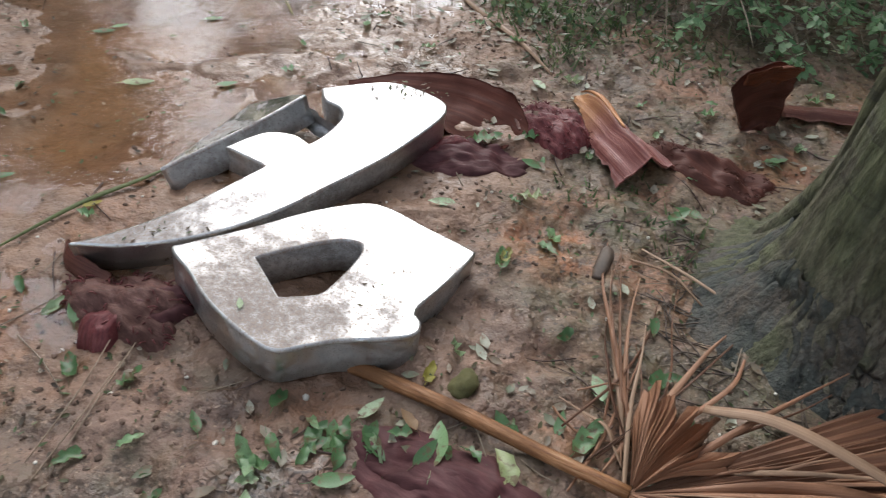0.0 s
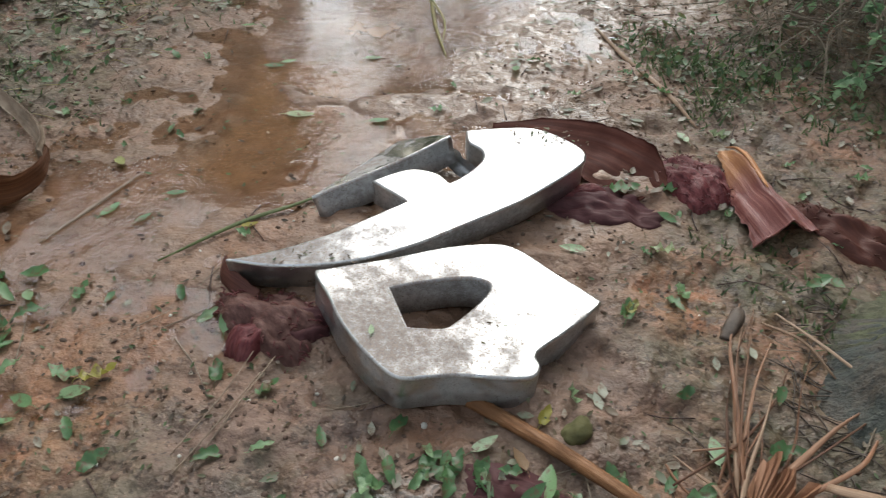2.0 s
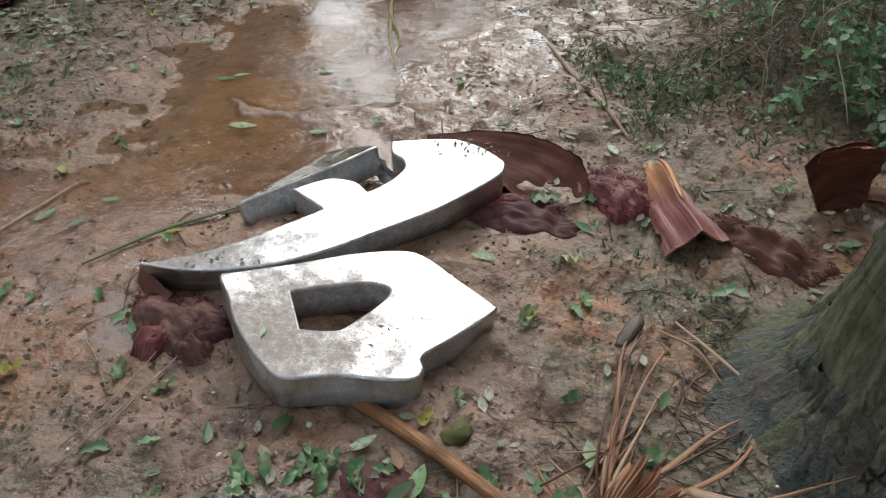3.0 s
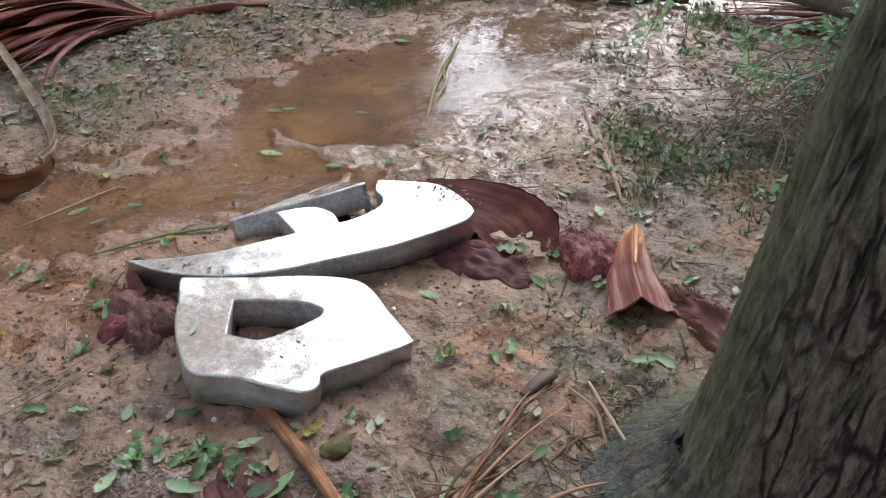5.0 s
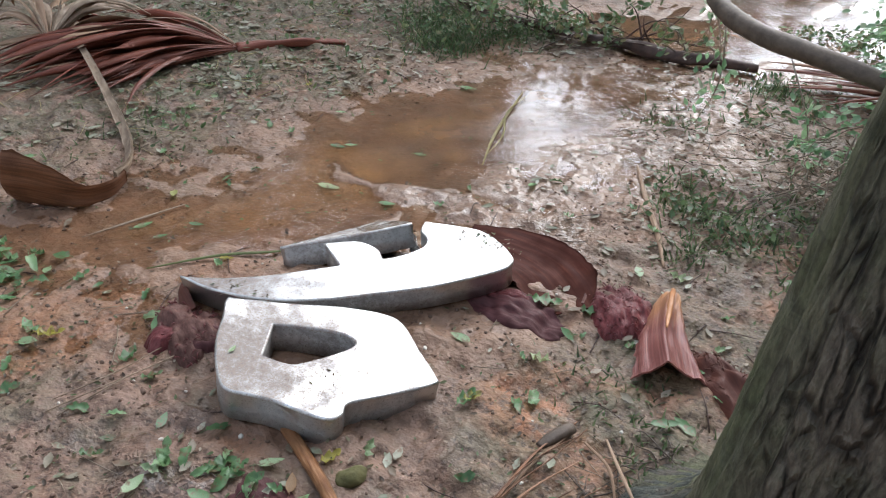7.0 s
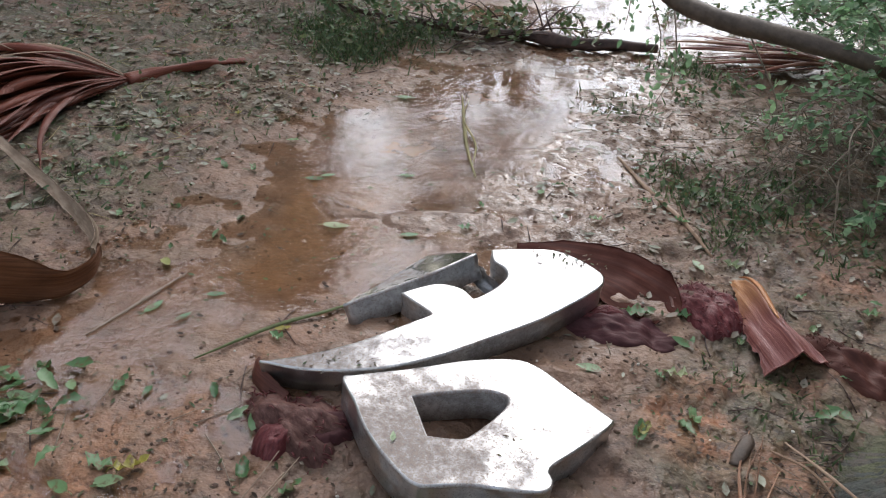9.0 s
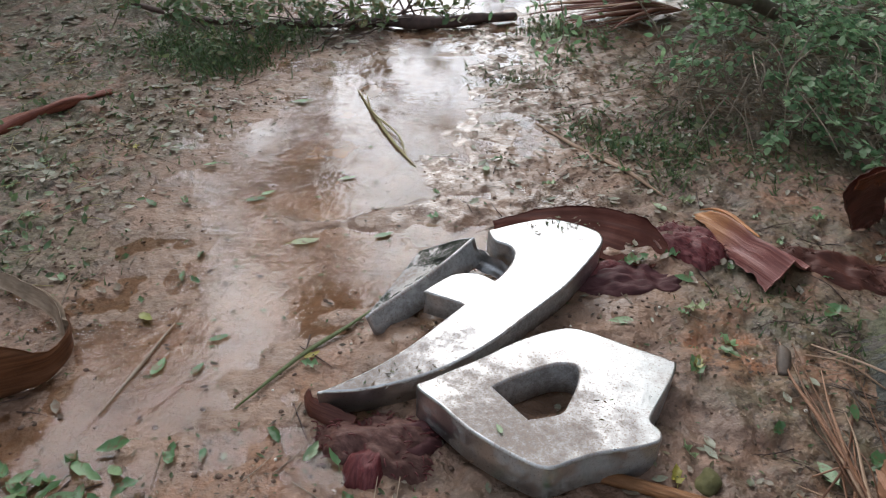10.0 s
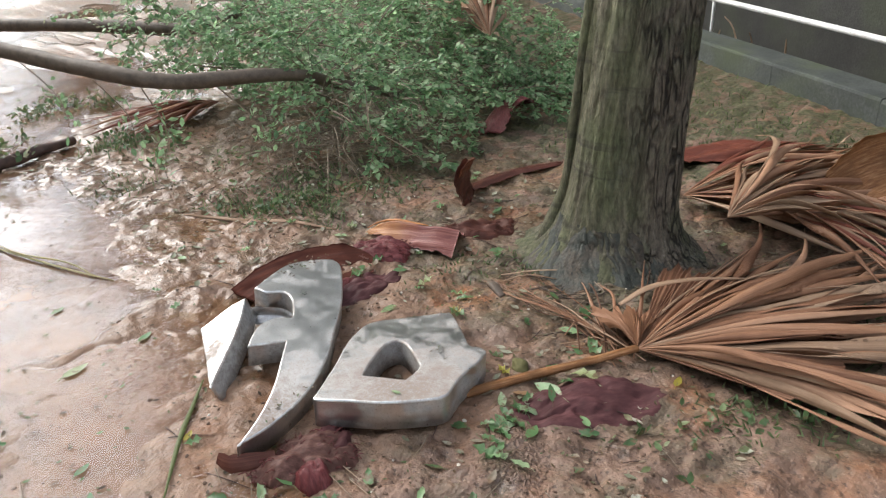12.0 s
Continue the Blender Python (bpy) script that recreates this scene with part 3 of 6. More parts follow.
def pools(x, y):
    flood = np.maximum(shore(x, y, FLOOD), -0.40) + ease(5.6, 6.6, y) * (0.32 + 0.85 * fbm(x, y, 0.8, 3, 7))
    return np.minimum(shore(x, y, POOL), flood) + 0.15 * fbm(x, y, 0.45, 3, 5) + 0.03 * fbm(x, y, 0.11, 3, 6)


def ground_z(x, y):
    x, y = np.asarray(x, float), np.asarray(y, float)
    d = pools(x, y)
    dry = ease(0, 1, (d + 0.06) / (0.22 + 0.34 * ease(-0.15, -0.55, x)))
    z = 0.002 + 0.016 * ease(0.0, 0.7, d) - 0.020 * ease(0.10, -0.34, d)
    z += (0.34 + 0.66 * dry) * (0.006 * fbm(x, y, 0.5, 3, 21) + 0.012 * fbm(x, y, 0.14, 2, 31) + 0.0115 * vnoise(x, y, 0.062, 41) + 0.006 * vnoise(x + 0.3 * y, y, 0.031, 43))
    z -= dry * 0.009 * ease(0.35, 0.8, vnoise(x, y, 0.045, 47))
    z += 0.030 * np.exp(-((y - 2.56 - 0.02 * x + 0.06 * vnoise(x, y, 0.10, 48)) / 0.05) ** 2) * ease(-0.75, -0.50, x) * ease(0.25, 0.0, x) * (0.7 + 0.5 * vnoise(x, y, 0.06, 49))
    shallow = ease(2.62, 2.35, y) * ease(0.05, -0.20, d)
    z += shallow * (0.005 + 0.0065 * fbm(x, y, 0.16, 3, 52) + 0.003 * vnoise(x, y, 0.045, 53))
    far = np.hypot(x - 0.3, y - 3.0)
    z += 0.05 * ease(6, 30, far) * (1 + vnoise(x, y, 9.0, 51)) * ease(0.2, 3, d)
    return z


def gz(x, y):
    return float(ground_z(np.array([x]), np.array([y]))[0])


def steps(lo, hi, fine, out, grow=1.16):
    mid = np.arange(lo, hi + fine / 2, fine)
    run, step, tail = 0.0, fine, []
    while run < out:
        step *= grow
        run += step
        tail.append(run)
    tail = np.array(tail)
    return np.concatenate([(lo - tail)[::-1], mid, mid[-1] + tail])


gx, gy = steps(-1.9, 2.2, 0.0098, 400, 1.09), steps(0.55, 4.6, 0.0098, 400, 1.09)
mx, my = np.meshgrid(gx, gy)
flat = np.stack([mx.ravel(), my.ravel(), ground_z(mx.ravel(), my.ravel())], -1)
me = bpy.data.meshes.new("ground")
quads = grid_faces(len(gy), len(gx))
me.vertices.add(len(flat))
me.vertices.foreach_set("co", flat.astype(np.float32).ravel())
me.loops.add(quads.size)
me.loops.foreach_set("vertex_index", quads.astype(np.int32).ravel())
me.polygons.add(len(quads))
me.polygons.foreach_set("loop_start", np.arange(0, quads.size, 4, dtype=np.int32))
me.polygons.foreach_set("use_smooth", np.ones(len(quads), bool))
me.update(calc_edges=True)
dist = pools(flat[:, 0], flat[:, 1])
me.attributes.new("wet", 'FLOAT', 'POINT').data.foreach_set("value", ease(0.62 + 0.5 * ease(-0.2, 0.2, flat[:, 0]), -0.02, dist + 0.22 * fbm(flat[:, 0], flat[:, 1], 0.5, 3, 61)).astype(np.float32) * (0.5 + 0.5 * ease(-0.4, 0.0, flat[:, 0])).astype(np.float32))
foam = np.clip(sum(np.exp(-(((flat[:, 0] - a) / r) ** 2 + ((flat[:, 1] - b) / s) ** 2)) for a, b, r, s in ((0.0, 1.10, 0.14, 0.10), (0.12, 1.17, 0.07, 0.05), (0.35, 2.55, 0.15, 0.2))) * 1.5 - 0.3 + 0.4 * fbm(flat[:, 0], flat[:, 1], 0.12, 2, 66), 0, 1)
mossy = np.clip(0.5 * ease(0.08, 0.45, dist) * ease(0.1, -0.7, flat[:, 0] + 0.35) + 0.42 * ease(0.3, 0.8, flat[:, 0]) + 1.1 * ease(1.7, 2.6, flat[:, 0]) + 0.3 * ease(-0.7, -1.2, flat[:, 0]) * ease(1.9, 2.8, flat[:, 1]) + 0.2 * fbm(flat[:, 0], flat[:, 1], 0.6, 3, 71), 0, 1.9)
me.attributes.new("moss", 'FLOAT', 'POINT').data.foreach_set("value", mossy.astype(np.float32))
me.attributes.new("foam", 'FLOAT', 'POINT').data.foreach_set("value", foam.astype(np.float32))
clay = np.clip(sum(np.exp(-(((flat[:, 0] - a) / r) ** 2 + ((flat[:, 1] - b) / s) ** 2)) for a, b, r, s in ((1.25, 2.05, 0.22, 0.14), (-0.62, 1.5, 0.16, 0.16), (0.62, 1.78, 0.14, 0.12), (-0.75, 1.15, 0.25, 0.18), (0.12, 1.31, 0.09, 0.05), (0.56, 0.86, 0.10, 0.12), (-0.45, 2.0, 0.2, 0.25), (-0.75, 2.05, 0.25, 0.25), (-0.28, 2.42, 0.16, 0.10))) * 1.6 - 0.3 + 0.5 * fbm(flat[:, 0], flat[:, 1], 0.15, 3, 67), 0, 1)
me.attributes.new("clay", 'FLOAT', 'POINT').data.foreach_set("value", clay.astype(np.float32))
me.materials.append(MUD)
ground = tagged(new("ground", me), "wet trampled red-brown mud littered with leaves", "ground", kind="structure")


def pool_sheet(name, chain, size, label):
    p = np.array(chain)
    r = p[:, 2].max() + 0.5
    xs, ys = np.arange(p[:, 0].min() - r, p[:, 0].max() + r, size), np.arange(p[:, 1].min() - r, p[:, 1].max() + r, size)
    ax, ay = np.meshgrid(xs, ys)
    keep = (shore(ax, ay, chain) < 0.36)[:-1, :-1].ravel()
    if chain is FLOOD:
        keep &= (shore(ax, ay, POOL) > 0.33)[:-1, :-1].ravel()
    f = grid_faces(len(ys), len(xs))[keep]
    used, f = np.unique(f, return_inverse=True)
    v = np.stack([ax.ravel(), ay.ravel(), 0 * ax.ravel() - (0.004 if chain is FLOOD else 0)], -1)[used]
    ob = tagged(part(name, (v, f.reshape(-1, 4)), WATER), label, "puddle", kind="structure")
    low = ease(-0.02, -0.36, pools(v[:, 0], v[:, 1])) * (1 - 0.55 * ease(2.62, 2.35, v[:, 1])) * ease(0.001, 0.012, v[:, 2] - ground_z(v[:, 0], v[:, 1]))
    calm = np.full(len(v), 0.8) if chain is FLOOD else ease(2.46, 2.80, v[:, 1] + 0.16 * fbm(v[:, 0], v[:, 1], 0.30, 3, 15))
    ob.data.attributes.new("still", 'FLOAT', 'POINT').data.foreach_set("value", calm.astype(np.float32))
    ob.data.attributes.new("depth", 'FLOAT', 'POINT').data.foreach_set("value", low.astype(np.float32))


pool_sheet("water", POOL, 0.015, "shallow puddle of muddy orange-brown rain water")
pool_sheet("water", FLOOD, 0.08, "flooded ground of pale still rain water")

# ---------------- metal sign letter ----------------


def on_plane(xy, plane, y0):
    xy = np.asarray(xy, float)
    return np.c_[xy, plane[0] + plane[1] * xy[:, 0] + plane[2] * (xy[:, 1] - y0)]


def inset(loop, by):
    """A closed loop in x and y moved inwards."""
    ahead = np.roll(loop, -1, 0) - np.roll(loop, 1, 0)
    ahead /= np.linalg.norm(ahead, axis=1, keepdims=True) + 1e-9
    return loop + by * np.c_[-ahead[:, 1], ahead[:, 0]]


def counter(loop):
    x, y = loop.T
    return loop if np.sum(x * np.roll(y, -1) - np.roll(x, -1) * y) > 0 else loop[::-1]


def band(rings):
    """A closed wall through rings of points."""
    n = len(rings[0])
    return np.concatenate(rings), grid_faces(len(rings), n, True)


def channel_letter(name, label, outline, sharp, plane, y0, depth, face_mat, holes=(), base=None, group="letter"):
    """A hollow fabricated letter: a face plate with rounded lip, and returns round its outside and its holes."""
    normal = np.array((-plane[1], -plane[2], 1.0))
    normal /= np.linalg.norm(normal)
    loops = [counter(spline(outline, 6, True, sharp))] + [counter(spline(h, 6, True, hs))[::-1] for h, hs in holes]
    top = thing(name, base, label, "sign letter", group)
    bm = bmesh.new()
    for k, loop in enumerate(loops):
        ring = [bm.verts.new(p) for p in on_plane(inset(loop, 0.0050), plane, y0)]
        for a, b in zip(ring, ring[1:] + ring[:1]):
            bm.edges.new((a, b))
    bmesh.ops.triangle_fill(bm, use_beauty=True, use_dissolve=False, edges=bm.edges[:], normal=normal)
    bmesh.ops.recalc_face_normals(bm, faces=bm.faces[:])
    if sum(f.normal.z for f in bm.faces) < 0:
        bmesh.ops.reverse_faces(bm, faces=bm.faces[:])
    bm.verts.index_update()
    part("face_plate", ([v.co[:] for v in bm.verts], [[v.index for v in f.verts] for f in bm.faces]), face_mat, top, smooth=False)
    bm.free()
    for k, loop in enumerate(loops):
        inner, edge = on_plane(inset(loop, 0.0050), plane, y0), on_plane(loop, plane, y0)
        part("edge_trim", band([inner + normal * 0.0004, on_plane(inset(loop, 0.0024), plane, y0) - normal * 0.0005, on_plane(inset(loop, 0.0007), plane, y0) - normal * 0.0025, edge - normal * 0.0065, edge - normal * 0.009, on_plane(inset(loop, 0.0014), plane, y0) - normal * 0.0095]), RIM, top, "bright worn metal edge")
        run = np.r_[0, np.cumsum(np.linalg.norm(np.diff(loop, axis=0), axis=1))]
        dent = 0.0035 * vnoise(run, 0 * run, 0.11, 3 + k)[:, None]
        mid = on_plane(inset(loop, 0.002), plane, y0) + np.c_[dent, dent, 0 * dent] - normal * depth * 0.5
        part("hole_return" if k else "return", band([edge - normal * 0.008, mid, on_plane(inset(loop, 0.001), plane, y0) - normal * depth, on_plane(inset(loop, 0.010), plane, y0) - normal * depth]), RETURN, top)
    return top


BOX_PLANE, HOOK_PLANE = (0.1135, -0.062, -0.05), (0.1045, -0.026, 0.135)
BOX = ((-0.199, 1.605), (-0.168, 1.629), (-0.045, 1.698), (0.068, 1.769), (0.177, 1.813), (0.241, 1.804), (0.331, 1.738), (0.418, 1.676), (0.428, 1.649), (0.361, 1.549), (0.309, 1.481), (0.300, 1.457), (0.311, 1.430), (0.298, 1.400), (0.244, 1.384), (0.150, 1.371), (0.098, 1.354), (0.043, 1.338), (-0.007, 1.365), (-0.092, 1.448), (-0.154, 1.540))
BOX_HOLE = ((-0.028, 1.595), (0.038, 1.631), (0.128, 1.669), (0.175, 1.668), (0.187, 1.646), (0.171, 1.598), (0.132, 1.528), (0.110, 1.500), (0.080, 1.490), (0.032, 1.482))
channel_letter("sign_letter_box", "weathered stainless steel channel letter with a hole, muddy and lying flat", BOX, (11,), BOX_PLANE, 1.5, 0.088, FACE_BOX, ((BOX_HOLE, (0, 9)),), (0.12, 1.55, 0.0))
HOOK = ((-0.428, 1.652), (-0.328, 1.652), (-0.220, 1.672), (-0.110, 1.712), (0.002, 1.780), (0.118, 1.872), (0.224, 1.959), (0.291, 2.028), (0.342, 2.086), (0.375, 2.130), (0.385, 2.160), (0.374, 2.192), (0.312, 2.233), (0.240, 2.256), (0.163, 2.244), (0.058, 2.213), (0.071, 2.167), (0.107, 2.142), (0.118, 2.111), (0.103, 2.072), (0.070, 2.026), (0.044, 2.000), (0.005, 2.030), (-0.054, 2.035), (-0.100, 2.013), (-0.152, 1.972), (-0.098, 1.941), (-0.052, 1.915), (-0.114, 1.860), (-0.199, 1.785), (-0.282, 1.726), (-0.350, 1.688))
channel_letter("sign_letter_hook", "spattered stainless steel channel letter stroke ending in a blade tip", HOOK, (0, 15, 21, 25, 27), HOOK_PLANE, 1.9, 0.080, FACE_HOOK, (), (0.05, 1.95, 0.0))
SLIP = ((-0.310, 1.952), (-0.235, 2.002), (-0.152, 2.058), (-0.070, 2.122), (0.016, 2.208), (-0.032, 2.238), (-0.142, 2.258), (-0.225, 2.105), (-0.287, 2.000))
SLIP_PLANE = (0.1430, 0.36, -0.20)
letter_slip = channel_letter("sign_letter_stroke", "bent slip of stainless steel letter tilted towards the puddle", SLIP, (0, 4, 6), SLIP_PLANE, 2.1, 0.078, FACE_SLIP, (), (-0.15, 2.1, 0.0))
part("torn_flange", shell([(0.004, 2.216, 0.056), (0.030, 2.196, 0.052), (0.062, 2.172, 0.050), (0.090, 2.128, 0.050), (0.098, 2.075, 0.046)], [0.026, 0.032, 0.032, 0.030, 0.026], [25, -30, 40, -25, 20], 0.002, 8, 13, 0.014, 0.1, seed=5, lean=[70, 66, 72, 64, 70]), RETURN, letter_slip, "crumpled torn metal flange")

# ---------------- palm trunk ----------------


def palm():
    cx, cy = 1.285, 1.54
    tree = thing("palm_tree", (cx, cy, 0), "thick mossy grey-green palm trunk with flared root base", "palm tree")
    zs = np.r_[np.linspace(-0.05, 0.5, 40), np.linspace(0.52, 2.2, 110), np.linspace(2.75, 6.2, 16)]
    sides = 200
    a = np.linspace(0, 2 * np.pi, sides, endpoint=False)[None]
    z = zs[:, None]
    r = 0.172 + 0.05 * np.exp(-np.maximum(z, 0) / 0.9) + 0.150 * np.exp(-np.maximum(z, 0) / 0.075)
    rx, ry = np.cos(a), np.sin(a)
    flare = np.exp(-np.maximum(z, 0) / 0.12)
    r = r * (1 + 0.10 * flare * vnoise(rx * 2.2 + 9, ry * 2.2 + 3 + 0 * z, 1.0, 7))
    r = r + 0.011 * fbm(a * 0.9 + 0 * z, z * 0.30 + 0 * a, 0.12, 3, 8) - 0.006 * (1 - np.abs(vnoise(a * 1.0 + 0.06 * vnoise(z + 0 * a, a, 0.12, 2), z * 0.22 + 0 * a, 0.10, 9))) ** 5
    r = r + flare * 0.012 * vnoise(a * 3 + 0 * z, z + 0 * a, 0.025, 10)
    lean = np.clip(zs, 0, 7)[:, None] * np.array([0.066, -0.034])
    v = np.stack([cx + lean[:, :1] + r * rx, cy + lean[:, 1:] + r * ry, z + 0 * a], -1).reshape(-1, 3)
    f = grid_faces(len(zs), sides, True)
    part("trunk", (v, f), BARK, tree)
    # a long loose strip of bark stands off the trunk on one side
    ang = radians(128)
    line = [(cx + 0.066 * h + (0.212 - 0.02 * h + w) * math.cos(ang + t), cy - 0.034 * h + (0.212 - 0.02 * h + w) * math.sin(ang + t), h) for h, w, t in ((0.02, 0.07, -0.1), (0.25, 0.01, -0.05), (0.6, 0.012, 0), (1.1, 0.010, 0.03), (1.7, 0.012, 0.05), (2.4, 0.01, 0.05))]
    part("bark_strip", tube(line, [0.03, 0.024, 0.02, 0.02, 0.02, 0.016], 8, 6, 0.25, 1.3, 4), BARK, tree, "loose dark strip of bark")
    # a wrinkled dark skirt of old roots on one side of the foot
    a2, h2 = np.meshgrid(np.linspace(radians(95), radians(300), 420), np.linspace(0, 1, 70))
    z2 = -0.01 + 0.20 * h2
    side = np.sin(np.pi * (a2 - radians(95)) / radians(205))
    slant = a2 * 0.27 + 0.55 * z2 + 0.012 * vnoise(a2, z2 * 4, 0.16, 64)
    fold = (1 - np.abs(vnoise(slant, z2 * 0.33 + 0.04 * a2, 0.026, 61))) ** 4
    crease = (1 - np.abs(vnoise(slant + 0.3 * z2, z2 * 0.30, 0.011, 63))) ** 4
    rad = 0.222 + 0.150 * np.exp(-np.maximum(z2, 0) / 0.075) + 0.030 * side * (1 - h2) - 0.016 * h2 - 0.012 * (1 - side) + 0.011 * (0.5 - fold) - 0.004 * crease + 0.010 * fbm(a2 * 0.3, z2, 0.06, 2, 62)
    sk = np.stack([cx + rad * np.cos(a2), cy + rad * np.sin(a2), z2], -1).reshape(-1, 3)
    part("root_skirt", (sk, grid_faces(70, 420)), ROOTSKIN, tree, "dark teal wrinkled root skirt")
    rng = np.random.default_rng(5)
    # a mat of thin roots round the foot
    geos = []
    for k in range(70):
        az, far = rng.uniform(radians(140), radians(265)), rng.uniform(0.36, 0.47)
        p = np.array([cx + far * math.cos(az), cy + far * math.sin(az)])
        turn = az + rng.normal(0, 0.5) + (math.pi / 2 if k % 3 == 0 else 0)
        step = np.array([math.cos(turn), math.sin(turn)]) * rng.uniform(0.03, 0.09)
        pts = [(*(p + step * q + rng.normal(0, 0.006, 2)), 0) for q in (-1, -0.3, 0.4, 1)]
        pts = [(x, y, gz(x, y) + 0.001 + 0.006 * rng.random()) for x, y, _ in pts]
        geos.append(tube(pts, [0.0007, 0.0017, 0.0015, 0.0006], 5, 3))
    part("root_mat", heap(*geos), ROOT, tree, "dark tangled rootlets round the foot")["kind"] = "stuff"
    for k in range(9):
        az, rise = rng.uniform(0, 2 * np.pi), rng.uniform(-0.1, 0.9)
        d = np.array([math.cos(az), math.sin(az), 0])
        top = np.array([cx + 0.41, cy - 0.21, 6.1])
        reach = rng.uniform(1.0, 1.5)
        stalk = [top, top + d * reach * 0.5 + (0, 0, 0.5 * rise + 0.15), top + d * reach + (0, 0, 0.6 * rise)]
        frond = part("frond", tube(stalk, [0.022, 0.016, 0.012], 5, 3), GRASS, tree)
        hub = stalk[2]
        geos = []
        for t in np.linspace(-1.5, 1.5, 26):
            e = np.array([math.cos(az + t), math.sin(az + t), 0])
            geos.append(blade([hub, hub + e * 0.35 + (0, 0, 0.04), hub + e * 0.8 + (0, 0, -0.18 - 0.1 * rng.random())], [0.006, 0.028, 0.001], 0.3, 3))
        part("frond_blade", heap(*geos), TREELEAF, frond)
    return tree


palm()

# ---------------- palm litter ----------------


def fan(name, label, hub, az, length, count, mats, rise, seed, group, half=0.021, droop=0.0, stalk=None, frayed=0.25, stalk_mat=None, near_cut=1.0, web=0.0, web_az=None):
    """A dropped fan-palm frond: a stalk and pleated leaflets that spread from one point."""
    rng = np.random.default_rng(seed)
    hub = np.array(hub, float)
    top = thing(name, (hub[0], hub[1], 0), label, "palm frond", group)
    if stalk:
        part("stalk", stalk, stalk_mat or STALK, top, "wet brown leaf stalk")
    if web:
        # the blade stays whole round its hub and is pleated like a folded fan
        n = count * 2 + 1
        ang = np.radians(np.linspace(*(web_az or az), n))[None] + 0.02 * vnoise(np.arange(n), np.zeros(n), 3.0, seed)[None]
        rad = np.linspace(0.02, 1, 14)[:, None] * web * length * (0.75 + 0.25 * np.sin(np.linspace(0, np.pi, n)) + 0.12 * vnoise(np.arange(n) * 1.0, np.zeros(n), 1.7, seed + 1))[None]
        wx, wy = hub[0] + rad * np.cos(ang), hub[1] + rad * np.sin(ang)
        pleat = 0.0045 * rad / (web * length) * np.where(np.arange(n) % 2, 1, -1)[None]
        wz = np.maximum(hub[2] + 0.5 * rise * np.sin(rad / (web * length) * 1.7) * (0.55 + 0.3 * vnoise(ang * 3, rad * 2, 1.0, seed + 2)), 0.02) + pleat - 0.002
        f = grid_faces(14, n).tolist()
        uv = np.stack([rad, 0.012 * np.arange(n)[None] + 0 * rad], -1).reshape(-1, 2)
        up = np.stack([wx, wy, wz], -1).reshape(-1, 3)
        low, o = up - (0, 0, 0.0015), 14 * n
        rim = list(range(n)) + [i * n + n - 1 for i in range(1, 14)] + [13 * n + j for j in range(n - 2, -1, -1)] + [i * n for i in range(12, 0, -1)]
        side = [[a, b, b + o, a + o] for a, b in zip(rim, rim[1:] + rim[:1])]
        part("pleated_blade", (np.concatenate([up, low]), f + [[k + o for k in q[::-1]] for q in f] + side, np.concatenate([uv, uv])), mats[0], top, "pleated orange-brown blade round the hub", smooth=False)
    for k, t in enumerate(np.linspace(0, 1, count)):
        a = radians(az[0] + t * (az[1] - az[0]) + rng.normal(0, 1.6))
        reach = length * (0.75 + 0.35 * math.sin(math.pi * min(1, max(0, t)))) * rng.uniform(0.82, 1.05) * (near_cut if t < 0.24 else 1)
        d, s = np.array([math.cos(a), math.sin(a), 0]), np.array([-math.sin(a), math.cos(a), 0])
        lift = (0.3 if near_cut < 1 and t < 0.36 else 1) * rise * (0.6 + 0.4 * math.sin(t * 9 + seed)) * rng.uniform(0.45, 1.5)
        sway = rng.normal(0, 0.05, 3) * (1 + frayed)
        over = 0.014 * (k % 3)
        pts = []
        for q, up in ((0.0, 0.0), (0.14, 0.45), (0.34, 0.95), (0.58, 1.0), (0.8, 0.7), (1.0, 0.25 - droop)):
            p = hub + d * reach * q + s * reach * (sway[0] * q * q + sway[1] * q**3)
            p[2] = hub[2] + lift * up + over * min(1, 4 * q)
            p[2] = max(p[2], gz(p[0], p[1]) + 0.006 + 0.02 * rng.random())
            pts.append(p)
        h = half * reach / length * (1.3 if near_cut < 1 and t < 0.24 else 1)
        part("leaflet", blade(pts, [0.0015, h * (0.3 if web else 0.6), h * (0.8 if web else 1.1), h, h * 0.55, 0.0012], rng.uniform(0.1, 0.45), 9, 0.4 + 0.5 * frayed, seed * 50 + k), mats[int(rng.random() * len(mats)) % len(mats)], top)
    return top


hub = (0.66, 1.09, 0.055)
stalk = tube([(0.02, 1.475, 0.012), (0.15, 1.40, 0.022), (0.34, 1.30, 0.028), (0.52, 1.18, 0.042), (0.66, 1.09, 0.056)], [0.016, 0.0175, 0.0165, 0.015, 0.013], 10, 6, 0.08, 0.75, 2)
near_fan = fan("palm_frond", "dry brown fan palm frond lying on the mud beside the trunk", hub, (4, -88), 1.15, 58, (TAN, TAN, TAN, GREYTAN, TAN, TAN), 0.06, 11, "dropped palm fronds", 0.021, 0.1, stalk, 1.5, None, 1.0, 0.60, (20, -88))
